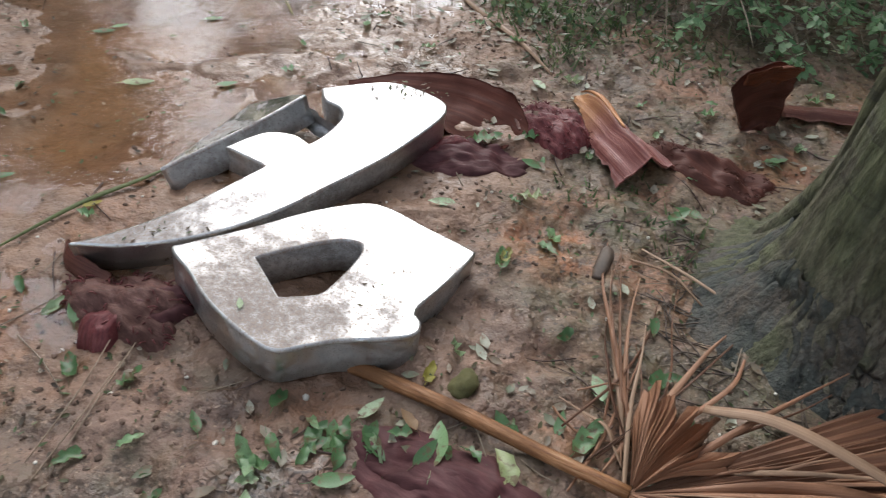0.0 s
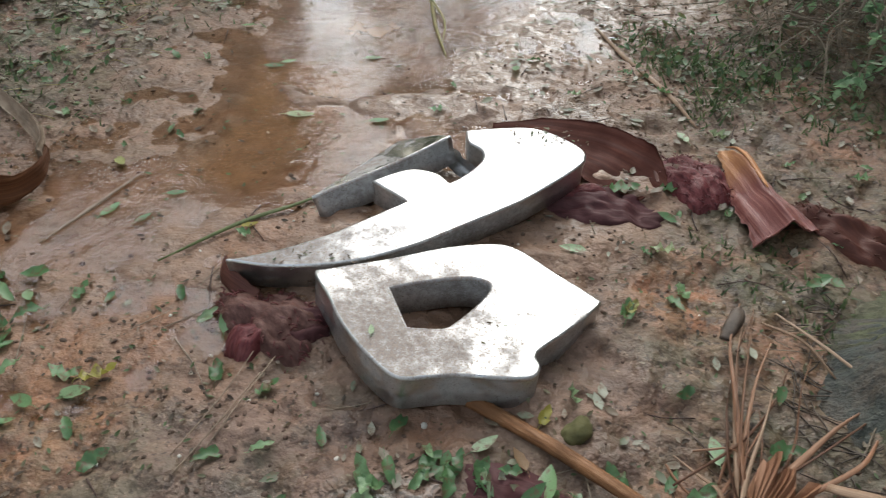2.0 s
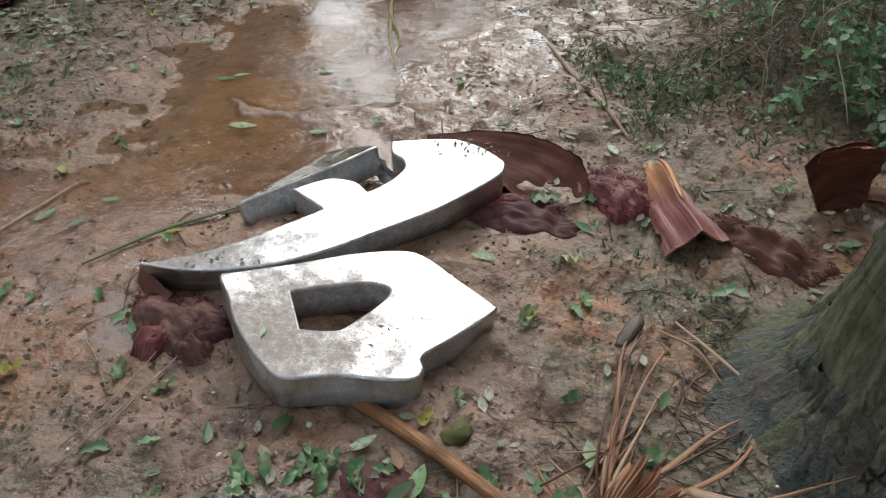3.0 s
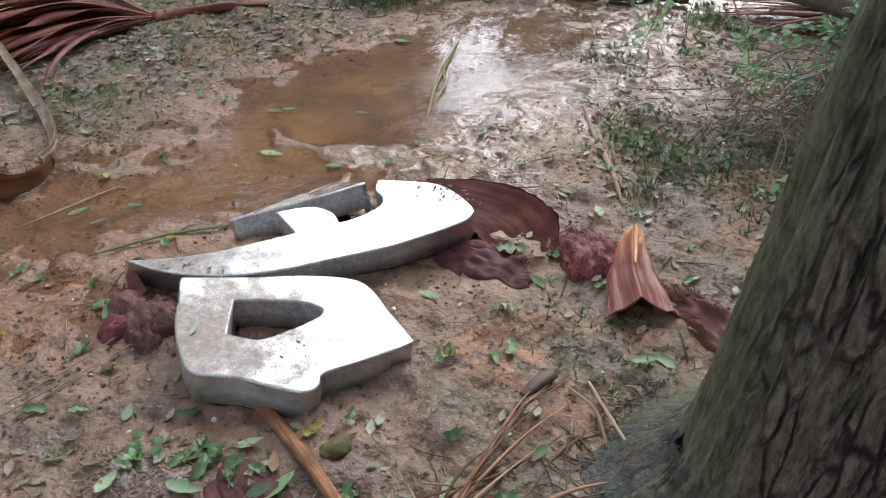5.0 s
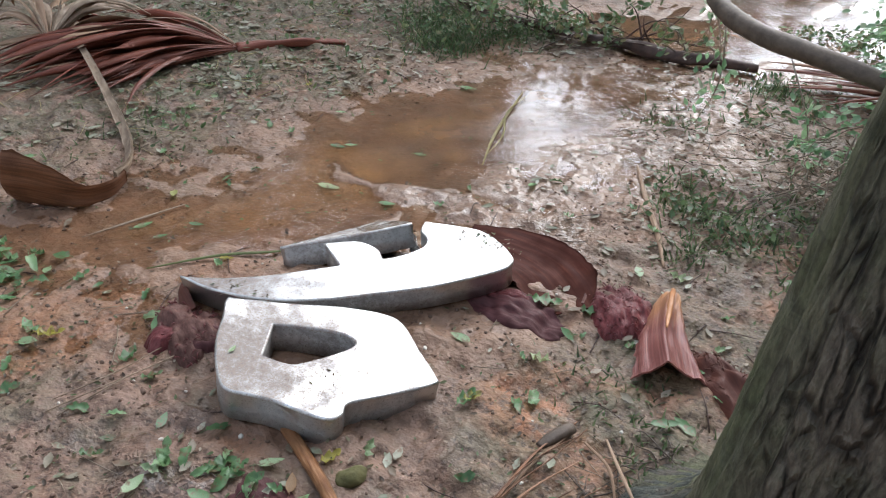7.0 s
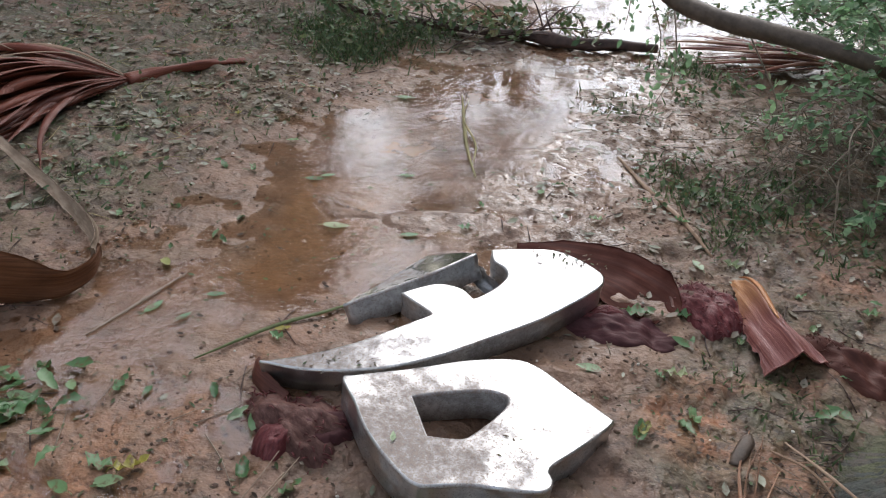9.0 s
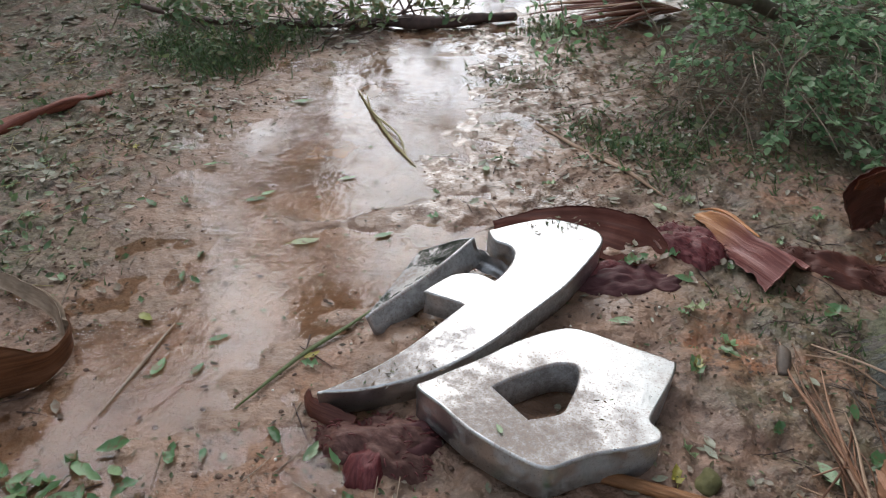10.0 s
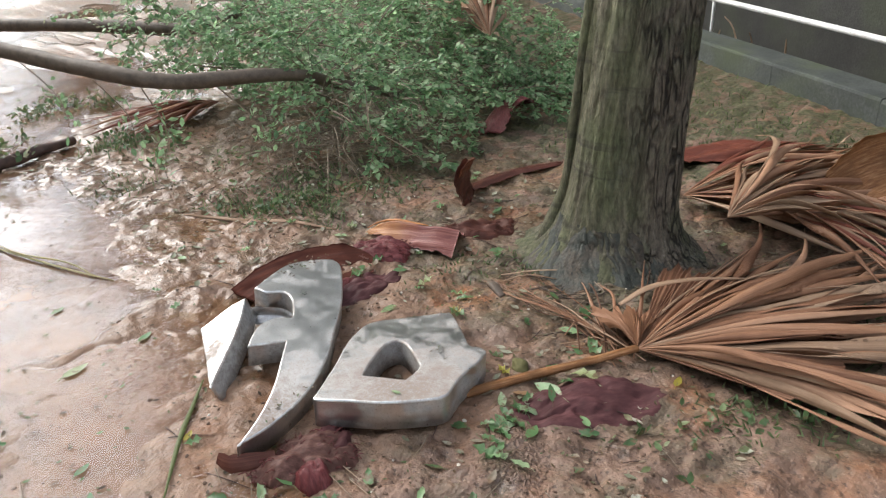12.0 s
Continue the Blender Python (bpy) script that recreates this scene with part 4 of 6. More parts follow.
# the torn short side of its blade stands up in pleats, with one broken leaflet across it
ang, q = np.meshgrid(np.radians(np.linspace(14, 82, 46)), np.linspace(0.06, 1, 12))
rad = q * (0.215 + 0.055 * vnoise(ang * 16, 0 * ang, 1.0, 74) + 0.03 * vnoise(ang * 45, 0 * ang, 1.0, 75) - 0.07 * np.abs(ang - 0.8))
ang = ang + 0.10 * q**2 * vnoise(ang * 5, q * 1.5, 1.0, 76) + 0.015 * q * vnoise(ang * 40, q, 1.0, 77)
high = 0.055 + 0.028 * np.sin(q * 2.6) * (1 + 0.8 * vnoise(ang * 4, q, 1.0, 78)) + 0.007 * q * np.where(np.arange(46) % 2, 1, -1)[None] * (1 + 0.6 * vnoise(ang * 12, q * 2, 1.0, 79))
lap = np.stack([hub[0] + rad * np.cos(ang), hub[1] + rad * np.sin(ang), high], -1).reshape(-1, 3)
part("torn_blade", (np.concatenate([lap, lap - (0, 0, 0.0015)]), grid_faces(12, 46).tolist() + (grid_faces(12, 46)[:, ::-1] + 12 * 46).tolist(), np.tile(np.stack([rad, 0.012 * np.arange(46)[None] + 0 * rad], -1).reshape(-1, 2), (2, 1))), TAN, near_fan, "torn pleated orange-brown blade", smooth=False)
part("leaflet", blade([(0.83, 1.255, 0.075), (0.93, 1.19, 0.125), (1.06, 1.08, 0.135), (1.24, 0.92, 0.11)], [0.010, 0.0145, 0.013, 0.006], 0.12, 8, 0.2, 351), GREYTAN, near_fan, "long pale broken leaflet")
rng = np.random.default_rng(12)
for k in range(28):
    tuft = k < 6
    stray = k > 19
    tip = np.array((0.765 + rng.normal(0, 0.022), 1.66 + rng.normal(0, 0.11), 0.02)) if tuft else np.array((1.10 + rng.normal(0, 0.14), 1.17 + rng.normal(0, 0.10), 0.10)) if stray else np.array((0.86 + rng.normal(0, 0.13), 1.50 + rng.normal(0, 0.14), 0.02))
    foot = np.array((0.68 + rng.normal(0, 0.03 if tuft else 0.07), (1.10 if stray else 1.16) + rng.normal(0, 0.03 if stray else 0.06), 0.035))
    wide = rng.uniform(0.0015, 0.0035) if k % 3 else rng.uniform(0.004, 0.0085)
    bow = np.array((rng.normal(0.0 if tuft else 0.015, 0.022 if tuft else 0.03), 0, 0))
    pts = [foot + (tip - foot) * q + bow * math.sin(q * math.pi) + (rng.normal(0, 0.006), 0, 0.03 * math.sin(q * math.pi) * rng.random()) for q in (0, 0.25, 0.5, 0.75, 1.0)]
    for p in pts:
        p[2] = max(p[2], gz(p[0], p[1]) + 0.006)
    part("leaflet", blade(pts, [0.002, wide, wide * 0.9, wide * 0.5, 0.0008], 0.12, 7, 0.7, 300 + k), (TAN, UMBER, TAN, GREYTAN, UMBER, TAN)[k % 6], near_fan)
fan("palm_frond", "second dry fan palm frond with frayed tips behind the trunk", (1.84, 1.52, 0.07), (-14, -104), 1.25, 62, (TAN, REDBLADE, TAN, GREYTAN), 0.07, 13, "dropped palm fronds", 0.022, 0.05, None, 1.8, None, 1.0, 0.45)
fan("palm_frond", "tangled pale fan palm frond heaped on another frond", (1.60, 1.22, 0.13), (-72, 12), 0.9, 30, (TAN, TAN, GREYTAN), 0.10, 14, "dropped palm fronds", 0.017, 0.1, None, 2.6)
fan("palm_frond", "wet red-brown palm frond with grey split leaflets", (-1.76, 3.38, 0.03), (188, 262), 1.15, 56, (REDBLADE, REDBLADE, REDBLADE, REDBLADE, GREYTAN), 0.13, 15, "dropped palm fronds", 0.024, 0.1,
    tube([(-1.40, 3.80, 0.02), (-1.52, 3.66, 0.035), (-1.66, 3.50, 0.04), (-1.77, 3.36, 0.035)], [0.014, 0.030, 0.036, 0.03], 11, 7, 0.6, 0.7, 3), 1.6, REDBLADE, 1.0, 0.75)
fan("palm_frond", "bleached split palm frond lying on a red one", (-2.36, 2.72, 0.13), (72, 178), 0.62, 26, (STRAP, GREYTAN, STRAP), 0.14, 19, "dropped palm fronds", 0.022, 0.1, None, 2.0)
fan("palm_frond", "small reddish palm frond half under the fallen branch", (1.52, 4.55, 0.06), (150, 215), 0.80, 26, (REDBLADE, REDBLADE, REDBLADE, TAN), 0.06, 16, "dropped palm fronds", 0.02, 0.1)


def sheath(name, label, geo, mat, extra=()):
    v = np.asarray(geo[0])
    at = (v[:, 0].mean(), v[:, 1].mean(), 0)
    top = thing(name, at, label, "palm sheath", "palm sheaths")
    part("sheath_skin", geo, mat, top)
    for pname, g, m, text in extra:
        ob = part(pname, g, m, top, text)
        if pname == "hair_fringe":
            ob["kind"] = "stuff"
    return top


def sodden(cx, cy, rx, ry, turn, high, seed, crumple):
    """A rotted sheath that lies on the mud like a wet rag: a low, lobed, wrinkled mat that thins into the ground."""
    rings, spokes = 26, 96
    a = np.linspace(0, 2 * np.pi, spokes, endpoint=False)[None]
    q = np.linspace(0.0, 1.0, rings)[:, None]
    lobe = 1 + 0.16 * vnoise(np.cos(a) * 1.4 + seed, np.sin(a) * 1.4, 1.0, seed) + 0.06 * vnoise(np.cos(a) * 4, np.sin(a) * 4 + seed, 1.0, seed + 1) + 0.04 * vnoise(np.cos(a) * 14, np.sin(a) * 14, 1.0, seed + 2)
    u, v = rx * q * lobe * np.cos(a), ry * q * lobe * np.sin(a)
    c, n = math.cos(radians(turn)), math.sin(radians(turn))
    x, y = cx + u * c - v * n, cy + u * n + v * c
    body = np.clip(1 - q**2.2, 0, 1) ** 0.6
    z = ground_z(x, y) + 0.004 + high * body * (0.75 + 0.5 * vnoise(x, y, 0.07, seed + 3)) + crumple * np.minimum(1, body * 3) * (vnoise(u * 0.35, v, 0.016, seed + 4) + 0.6 * vnoise(x, y, 0.028, seed + 5)) - 0.012 * q**6
    uv = np.stack([u, v], -1).reshape(-1, 2)
    return np.stack([x, y, z], -1).reshape(-1, 3), grid_faces(rings, spokes, True).tolist(), uv


def fringe(geo, count, seed):
    """Loose hairs that stand off a sodden mat, most of them near its edge."""
    r = np.random.default_rng(seed)
    v = np.asarray(geo[0])
    mid = v.mean(0)
    far = np.hypot(*(v - mid)[:, :2].T)
    pick = v[r.choice(len(v), count, p=far**2 / np.sum(far**2))]
    geos = []
    for p in pick:
        az = math.atan2(p[1] - mid[1], p[0] - mid[0]) + r.normal(0, 0.9)
        d = np.array((math.cos(az), math.sin(az), 0)) * r.uniform(0.008, 0.024)
        tip = p + d + (0, 0, r.uniform(-0.004, 0.006))
        tip[2] = max(tip[2], gz(tip[0], tip[1]) + 0.002)
        geos.append(blade([p, p + d * 0.5 + (0, 0, 0.005), tip], [0.0009, 0.0008, 0.0003], 0.2, 2))
    return heap(*geos)


# the long strap with its broad, upright base at the puddle's edge
strap = shell([(-2.25, 2.78, 0.16), (-1.95, 2.62, 0.13), (-1.66, 2.46, 0.08), (-1.38, 2.29, 0.05), (-1.17, 2.12, 0.055), (-1.085, 1.985, 0.06)], [0.014, 0.016, 0.018, 0.021, 0.026, 0.032], [20, 20, 20, 25, 30, 40], 0.012, 6, 7, 0.003, 0.08, seed=21, lean=[10, 15, 25, 45, 65, 80])
cup = shell([(-1.10, 2.04, 0.05), (-1.075, 1.955, 0.042), (-1.105, 1.875, 0.044), (-1.165, 1.81, 0.070), (-1.225, 1.76, 0.098), (-1.275, 1.722, 0.112), (-1.298, 1.712, 0.116)], [0.026, 0.032, 0.042, 0.072, 0.102, 0.118, 0.120], [15, 10, -15, 30, 60, 80, 90], 0.008, 7, 13, 0.004, 0.05, seed=22, lean=[80, 84, 86, 84, 82, 80, 80])
sheath("palm_leaf_base", "brown palm leaf base with a curved strap-like stalk beside the puddle", cup, CUPSKIN, (("stalk", strap, STRAP, "grey-brown flattened strap stalk"),))
# under the sign letters
sheath("palm_sheath", "large wet brown palm sheath spread under the steel letter", shell([(0.12, 2.36, 0.024), (0.28, 2.37, 0.028), (0.42, 2.33, 0.028), (0.52, 2.25, 0.026), (0.585, 2.18, 0.022)], [0.09, 0.125, 0.135, 0.115, 0.05], [20, 30, 40, 45, 30], 0.007, 9, 19, 0.004, 0.05, seed=23, lean=[0, 0, 4, 8, 8]), BOWL, (("dried_rim", shell([(0.20, 2.470, 0.032), (0.34, 2.497, 0.042), (0.46, 2.455, 0.050), (0.57, 2.345, 0.050), (0.595, 2.22, 0.036)], [0.006, 0.012, 0.015, 0.012, 0.004], [-40, -60, -60, -60, -40], 0.004, 8, 7, 0.003, 0.2, seed=39), SHEATH, "dark torn outer rim"),))
sheath("palm_sheath", "rotted purple palm sheath lying flat on the mud", sodden(0.44, 2.10, 0.19, 0.085, -8, 0.020, 24, 0.007), PURPLE, (("fold", sodden(0.40, 2.12, 0.085, 0.06, 20, 0.032, 44, 0.006), RAWRED, "wine red fold"),))
lip = shell([(-0.462, 1.705, 0.034), (-0.450, 1.665, 0.030), (-0.405, 1.630, 0.028), (-0.35, 1.60, 0.026)], [0.018, 0.024, 0.022, 0.016], [-20, -30, -30, -20], 0.006, 10, 13, 0.006, 0.15, seed=37, lean=[70, 65, 50, 30])
sheath("palm_sheath", "raw red fibrous palm sheath sodden under the letter tip", sodden(-0.29, 1.55, 0.15, 0.095, -28, 0.034, 25, 0.010), SODDEN, (("fold", sodden(-0.325, 1.49, 0.070, 0.055, 70, 0.032, 35, 0.012), RAWRED, "bright red torn fold"), ("fold", sodden(-0.215, 1.535, 0.085, 0.06, 10, 0.044, 36, 0.008), PURPLE, "dull purple fold"), ("hair_fringe", fringe(sodden(-0.29, 1.55, 0.15, 0.095, -28, 0.036, 25, 0.010), 110, 3), RAWRED, "loose red hairs"), ("lip", lip, SHEATH, "thin brown upturned lip")))
sheath("palm_sheath", "dark purple palm sheath half sunk in the mud", sodden(0.37, 1.09, 0.235, 0.115, -38, 0.010, 26, 0.004), PURPLE, (("fold", sodden(0.30, 1.16, 0.10, 0.06, -20, 0.017, 46, 0.005), PURPLE, "raised wrinkled fold"),))
# the folded red sheath with a peeled pink inside
tent = shell([(0.80, 2.44, 0.02), (0.815, 2.34, 0.055), (0.84, 2.22, 0.075), (0.875, 2.10, 0.085), (0.91, 2.02, 0.075)], [0.025, 0.05, 0.075, 0.105, 0.12], [-80, -110, -135, -140, -125], 0.006, 10, 29, 0.009, 0.08, seed=27, pleat=0.008, crest=0.026)
wing = sodden(1.09, 2.075, 0.19, 0.070, -38, 0.045, 28, 0.010)
skirt = sodden(0.70, 2.25, 0.135, 0.095, -58, 0.034, 29, 0.009)
crest = np.asarray(tent[0])
line = []
for x, y in ((0.802, 2.44), (0.812, 2.37), (0.826, 2.29), (0.842, 2.21), (0.856, 2.14)):
    near = crest[np.hypot(crest[:, 0] - x, crest[:, 1] - y) < 0.022]
    line.append((x, y, near[:, 2].max() - 0.001))
ridge = tube(line, [0.003, 0.007, 0.008, 0.007, 0.003], 9, 6, 0.2, 0.5)
sheath("palm_sheath", "folded reddish palm sheath with a peeled pink inside", tent, PEELED, (("torn_wing", wing, SHEATH, "torn dark brown flap"), ("hair_fringe", fringe(wing, 110, 1), SHEATH, "loose brown hairs"), ("skirt", skirt, RAWRED, "dull red fibrous skirt"), ("hair_fringe", fringe(skirt, 110, 2), RAWRED, "loose red hairs"), ("rib", ridge, ORANGE, "orange rib")))
# by the bush
flap = shell([(1.205, 2.275, 0.085), (1.25, 2.295, 0.108), (1.31, 2.32, 0.112), (1.375, 2.35, 0.085)], [0.078, 0.102, 0.104, 0.075], [-12, -20, -24, -18], 0.008, 9, 15, 0.008, 0.10, seed=30, lean=[-101, -98, -96, -100])
lipped = shell([(1.19, 2.258, 0.196), (1.25, 2.276, 0.212), (1.315, 2.302, 0.208), (1.378, 2.335, 0.188)], [0.026, 0.034, 0.036, 0.024], [-50, -60, -60, -40], 0.006, 8, 11, 0.008, 0.35, seed=38, lean=[-66, -62, -60, -58])
beam = shell([(1.37, 2.36, 0.06), (1.52, 2.36, 0.05), (1.72, 2.32, 0.045), (1.98, 2.24, 0.03)], [0.05, 0.042, 0.036, 0.03], [-90, -90, -80, -60], 0.01, 6, 9, 0.006, 0.12, seed=31)
sheath("palm_leaf_base", "upright dark brown palm leaf base by the bush", flap, SHEATH, (("stalk", beam, SHEATH, "split brown stalk"), ("lip", lipped, ORANGE_BROWN, "torn orange-brown upper edge")))
sheath("palm_sheath", "dark red palm sheath in the bush's shade", shell([(2.08, 2.80, 0.05), (2.2, 2.85, 0.12), (2.36, 2.86, 0.16), (2.5, 2.82, 0.12)], [0.07, 0.13, 0.14, 0.08], [-60, -70, -70, -60], 0.008, 6, 11, 0.012, 0.2, seed=32, lean=[-20, -30, -30, -20]), RAWRED)
sheath("palm_sheath", "long wet red-brown palm sheath behind the trunk", shell([(1.95, 1.98, 0.03), (2.25, 1.86, 0.06), (2.5, 1.66, 0.08), (2.72, 1.40, 0.08), (2.82, 1.16, 0.04)], [0.05, 0.09, 0.12, 0.14, 0.09], [-50, -60, -60, -70, -60], 0.008, 7, 13, 0.018, 0.2, seed=33), REDBLADE)
sheath("palm_leaf_base", "upright orange-brown curled palm leaf base among dry fronds", shell([(1.98, 0.95, 0.13), (2.06, 0.89, 0.19), (2.16, 0.81, 0.23), (2.30, 0.71, 0.23)], [0.07, 0.15, 0.17, 0.12], [50, 75, 85, 70], 0.009, 7, 13, 0.008, 0.08, seed=34, lean=[55, 52, 48, 45]), STALK)
fan("palm_frond", "dry hanging palm frond caught in the fallen branch", (2.38, 3.02, 0.50), (25, 78), 0.85, 22, (TAN, GREYTAN, GREYTAN), 0.22, 18, "dropped palm fronds", 0.022, -0.4, None, 0.8)

# ---------------- fallen branch and bush ----------------


def bush():
    rng = np.random.default_rng(31)
    top = thing("fallen_branch", (1.5, 3.4, 0), "fallen leafy tree branch with pale bare twigs", "branch")
    part("limb", tube([(-0.12, 5.7, 0.76), (0.27, 4.5, 0.63), (0.49, 3.78, 0.56), (0.70, 3.58, 0.51), (1.0, 3.43, 0.495), (1.28, 3.36, 0.45), (1.5, 3.38, 0.36), (1.9, 3.3, 0.22), (2.3, 3.25, 0.10)], [0.042, 0.041, 0.040, 0.038, 0.035, 0.03, 0.028, 0.022, 0.015], 12, 7, 0.14, 1, 2), LIMB, top)
    part("limb", tube([(0.75, 6.6, 0.45), (1.2, 5.6, 0.48), (1.62, 4.95, 0.46), (1.95, 4.85, 0.52), (2.3, 5.0, 0.6), (2.9, 4.9, 0.5)], [0.044, 0.044, 0.042, 0.036, 0.03, 0.02], 12, 7, 0.14, 1, 3), LIMB, top)
    shape, faces = leaf_shape(0.3, 0.35, 4)
    # leafy sprigs droop from the boughs in uneven tiers, each with its leaves along both sides
    at, turn, size, tilt, spare = [], [], [], [], []
    shown = 0
    while len(at) < 1050:
        x, y = rng.uniform(1.0, 3.7), rng.uniform(2.55, 5.3)
        front = 2.72 + (0.55 * (1.5 - x) if x < 1.5 else 0.10 * (x - 1.5)) + 0.10 * vnoise(np.array([x]), np.array([0.0]), 0.18, 92)[0]
        side = 1.22 + 0.14 * vnoise(np.array([y]), np.array([3.0]), 0.25, 93)[0]
        gap = fbm(np.array([x]), np.array([y]), 0.42, 2, 90)[0]
        if y < front or x < side or gap < -0.38 or (1.85 < x < 2.35 and y < 2.95) or rng.random() > 1.25 - 0.22 * (y - 2.6):
            continue
        rise = 0.12 + 0.44 * float(ease(0.0, 0.8, y - front)) + 0.16 * gap
        s = np.array((x, y, max(0.04, rise * rng.uniform(0.35, 1.1))))
        az, far = radians(rng.normal(-112, 65)), rng.uniform(0.16, 0.42)
        e = s + np.array((math.cos(az), math.sin(az), 0)) * far + (0, 0, rng.normal(-0.06, 0.09))
        e[2] = max(0.02, e[2])
        mid = (s + e) / 2 + rng.normal(0, 0.03, 3) + (0, 0, 0.05)
        line = [s, mid, e]
        geo = tube(line, [rng.uniform(0.0025, 0.005), 0.0025, 0.001], 4, 3)
        if shown < 230 and y < 3.7:
            part("twig", geo, TWIG if rng.random() < 0.7 else LIMB, top)
            shown += 1
        else:
            spare.append(geo)
        p = spline(line, 10)
        n = int(rng.integers(22, 40))
        k = rng.integers(4, len(p), n)
        head = az + np.where(rng.random(n) < 0.5, 1, -1) * rng.uniform(0.3, 1.4, n)
        long = rng.uniform(0.022, 0.046, n)
        at.append(p[k] + np.c_[np.cos(head), np.sin(head), 0 * head] * long[:, None] * 0.55 + rng.normal(0, 0.008, (n, 3)))
        turn.append(head)
        size.append(long[:, None] * np.array((1, 1.3, 1)))
        tilt.append(np.c_[rng.normal(0, 0.4, n), rng.normal(0.25, 0.35, n)])
    at, turn, size, tilt = (np.concatenate(q) for q in (at, turn, size, tilt))
    at[:, 2] = np.maximum(at[:, 2], 0.012)
    part("foliage", scatter(shape, faces, at, turn, size, tilt), BUSHLEAF, top)["kind"] = "stuff"
    part("twig_mass", heap(*spare), TWIG, top, "fine twigs deep in the branch")["kind"] = "stuff"
    # a bare grey tangle where the branch has lost its leaves
    geos = []
    for k in range(150):
        s = np.array((rng.normal(1.22, 0.16), rng.normal(3.34, 0.14), rng.uniform(0.05, 0.26)))
        az = rng.uniform(0, 6.28)
        e = s + np.array((math.cos(az), math.sin(az), 0)) * rng.uniform(0.1, 0.32) + (0, 0, rng.normal(-0.08, 0.06))
        e[2] = max(0.01, e[2])
        geos.append(tube([s, (s + e) / 2 + rng.normal(0, 0.03, 3), e], [0.0028, 0.0018, 0.0008], 4, 3))
    part("bare_tangle", heap(*geos), TWIG, top, "grey leafless tangle of thin twigs")["kind"] = "stuff"
    # sprays that hang from the limb over the puddle
    for sx, sy, sz in ((0.44, 3.95, 0.55), (0.56, 3.70, 0.52), (0.30, 4.4, 0.60), (0.85, 3.50, 0.47)):
        end = np.array((sx + rng.normal(0, 0.1), sy - rng.uniform(0.1, 0.3), rng.uniform(0.1, 0.25)))
        line = [np.array((sx, sy, sz)), (np.array((sx, sy, sz)) + end) / 2 + (0.05, -0.05, -0.02), end]
        spray = part("twig", tube(line, [0.0035, 0.0028, 0.0012], 5, 5), TWIG, top)
        p = spline(line, 12)
        at = p[rng.integers(8, len(p), 26)] + rng.normal(0, 0.035, (26, 3))
        part("spray_leaves", scatter(shape, faces, at, rng.uniform(0, 6.28, 26), rng.uniform(0.03, 0.055, 26)[:, None] * (1, 1, 1), rng.normal(0, 0.9, (26, 2))), BUSHLEAF, spray)
    # thin bare sprays at the front edge
    for k in range(46):
        s = np.array((rng.uniform(1.12, 1.75), rng.uniform(2.95, 3.35), rng.uniform(0.1, 0.42)))
        e = s + (rng.normal(-0.05, 0.16), -rng.uniform(0.12, 0.38), -rng.uniform(0.05, 0.4))
        e[2] = max(0.012, e[2])
        part("twig", tube([s, (s + e) / 2 + rng.normal(0, 0.035, 3) + (0, 0, 0.03), e], [0.0035, 0.0026, 0.001], 4, 4), TWIG, top)
    return top


bush()


def log():
    top = thing("fallen_log", (-0.3, 4.6, 0), "dark wet fallen log with a snapped reddish end", "log")
    part("bole", tube([(-1.75, 5.3, 0.05), (-1.2, 4.78, 0.05), (-0.75, 4.66, 0.045), (-0.42, 4.57, 0.045), (-0.1, 4.62, 0.035), (0.2, 4.58, 0.035), (0.60, 4.66, 0.03)], [0.012, 0.017, 0.022, 0.027, 0.032, 0.030, 0.026], 12, 10, 0.5, 0.9, 6), LOG, top)
    rng = np.random.default_rng(8)
    for k in range(44):
        s = np.array((rng.normal(-0.35, 0.25), 4.62, 0.05))
        e = s + rng.normal(0, 0.18, 3) * (1.2, 0.8, 0.5) + (0, 0, 0.02)
        e[2] = max(0.01, e[2])
        part("root", tube([s, (s + e) / 2 + rng.normal(0, 0.03, 3), e], [0.006, 0.004, 0.0015], 5, 4, 0.2), LOG, top)
    # leafy shoots that still hold to the log
    shape, faces = leaf_shape(0.3, 0.35, 4)
    for k in range(34):
        x = rng.normal(-0.85, 0.32) if k < 24 else rng.uniform(-0.4, 0.35)
        s = np.array((x, 4.60 + 0.35 * max(0.0, -0.75 - x) + rng.normal(0, 0.10), 0.05))
        e = s + (rng.normal(0, 0.14), rng.normal(-0.12, 0.18), rng.uniform(0.06, 0.26) if k < 24 else rng.uniform(0.02, 0.12))
        line = [s, (s + e) / 2 + rng.normal(0, 0.03, 3) + (0, 0, 0.04), e]
        shoot = part("twig", tube(line, [0.0045, 0.003, 0.0012], 5, 4), TWIG, top)
        p = spline(line, 10)
        n = 30 if k < 24 else 12
        at = p[rng.integers(4, len(p), n)] + rng.normal(0, 0.03, (n, 3))
        at[:, 2] = np.maximum(at[:, 2], 0.015)
        part("shoot_leaves", scatter(shape, faces, at, rng.uniform(0, 6.28, n), rng.uniform(0.032, 0.062, n)[:, None] * (1, 1.2, 1), rng.normal(0, 0.6, (n, 2))), WEED, shoot)
    return top


log()

# ---------------- kerb, rail and wall ----------------
KERB, ALONG, OUT = np.array((3.98, 1.96)), np.array((0.511, 0.859)), np.array((0.859, -0.511))


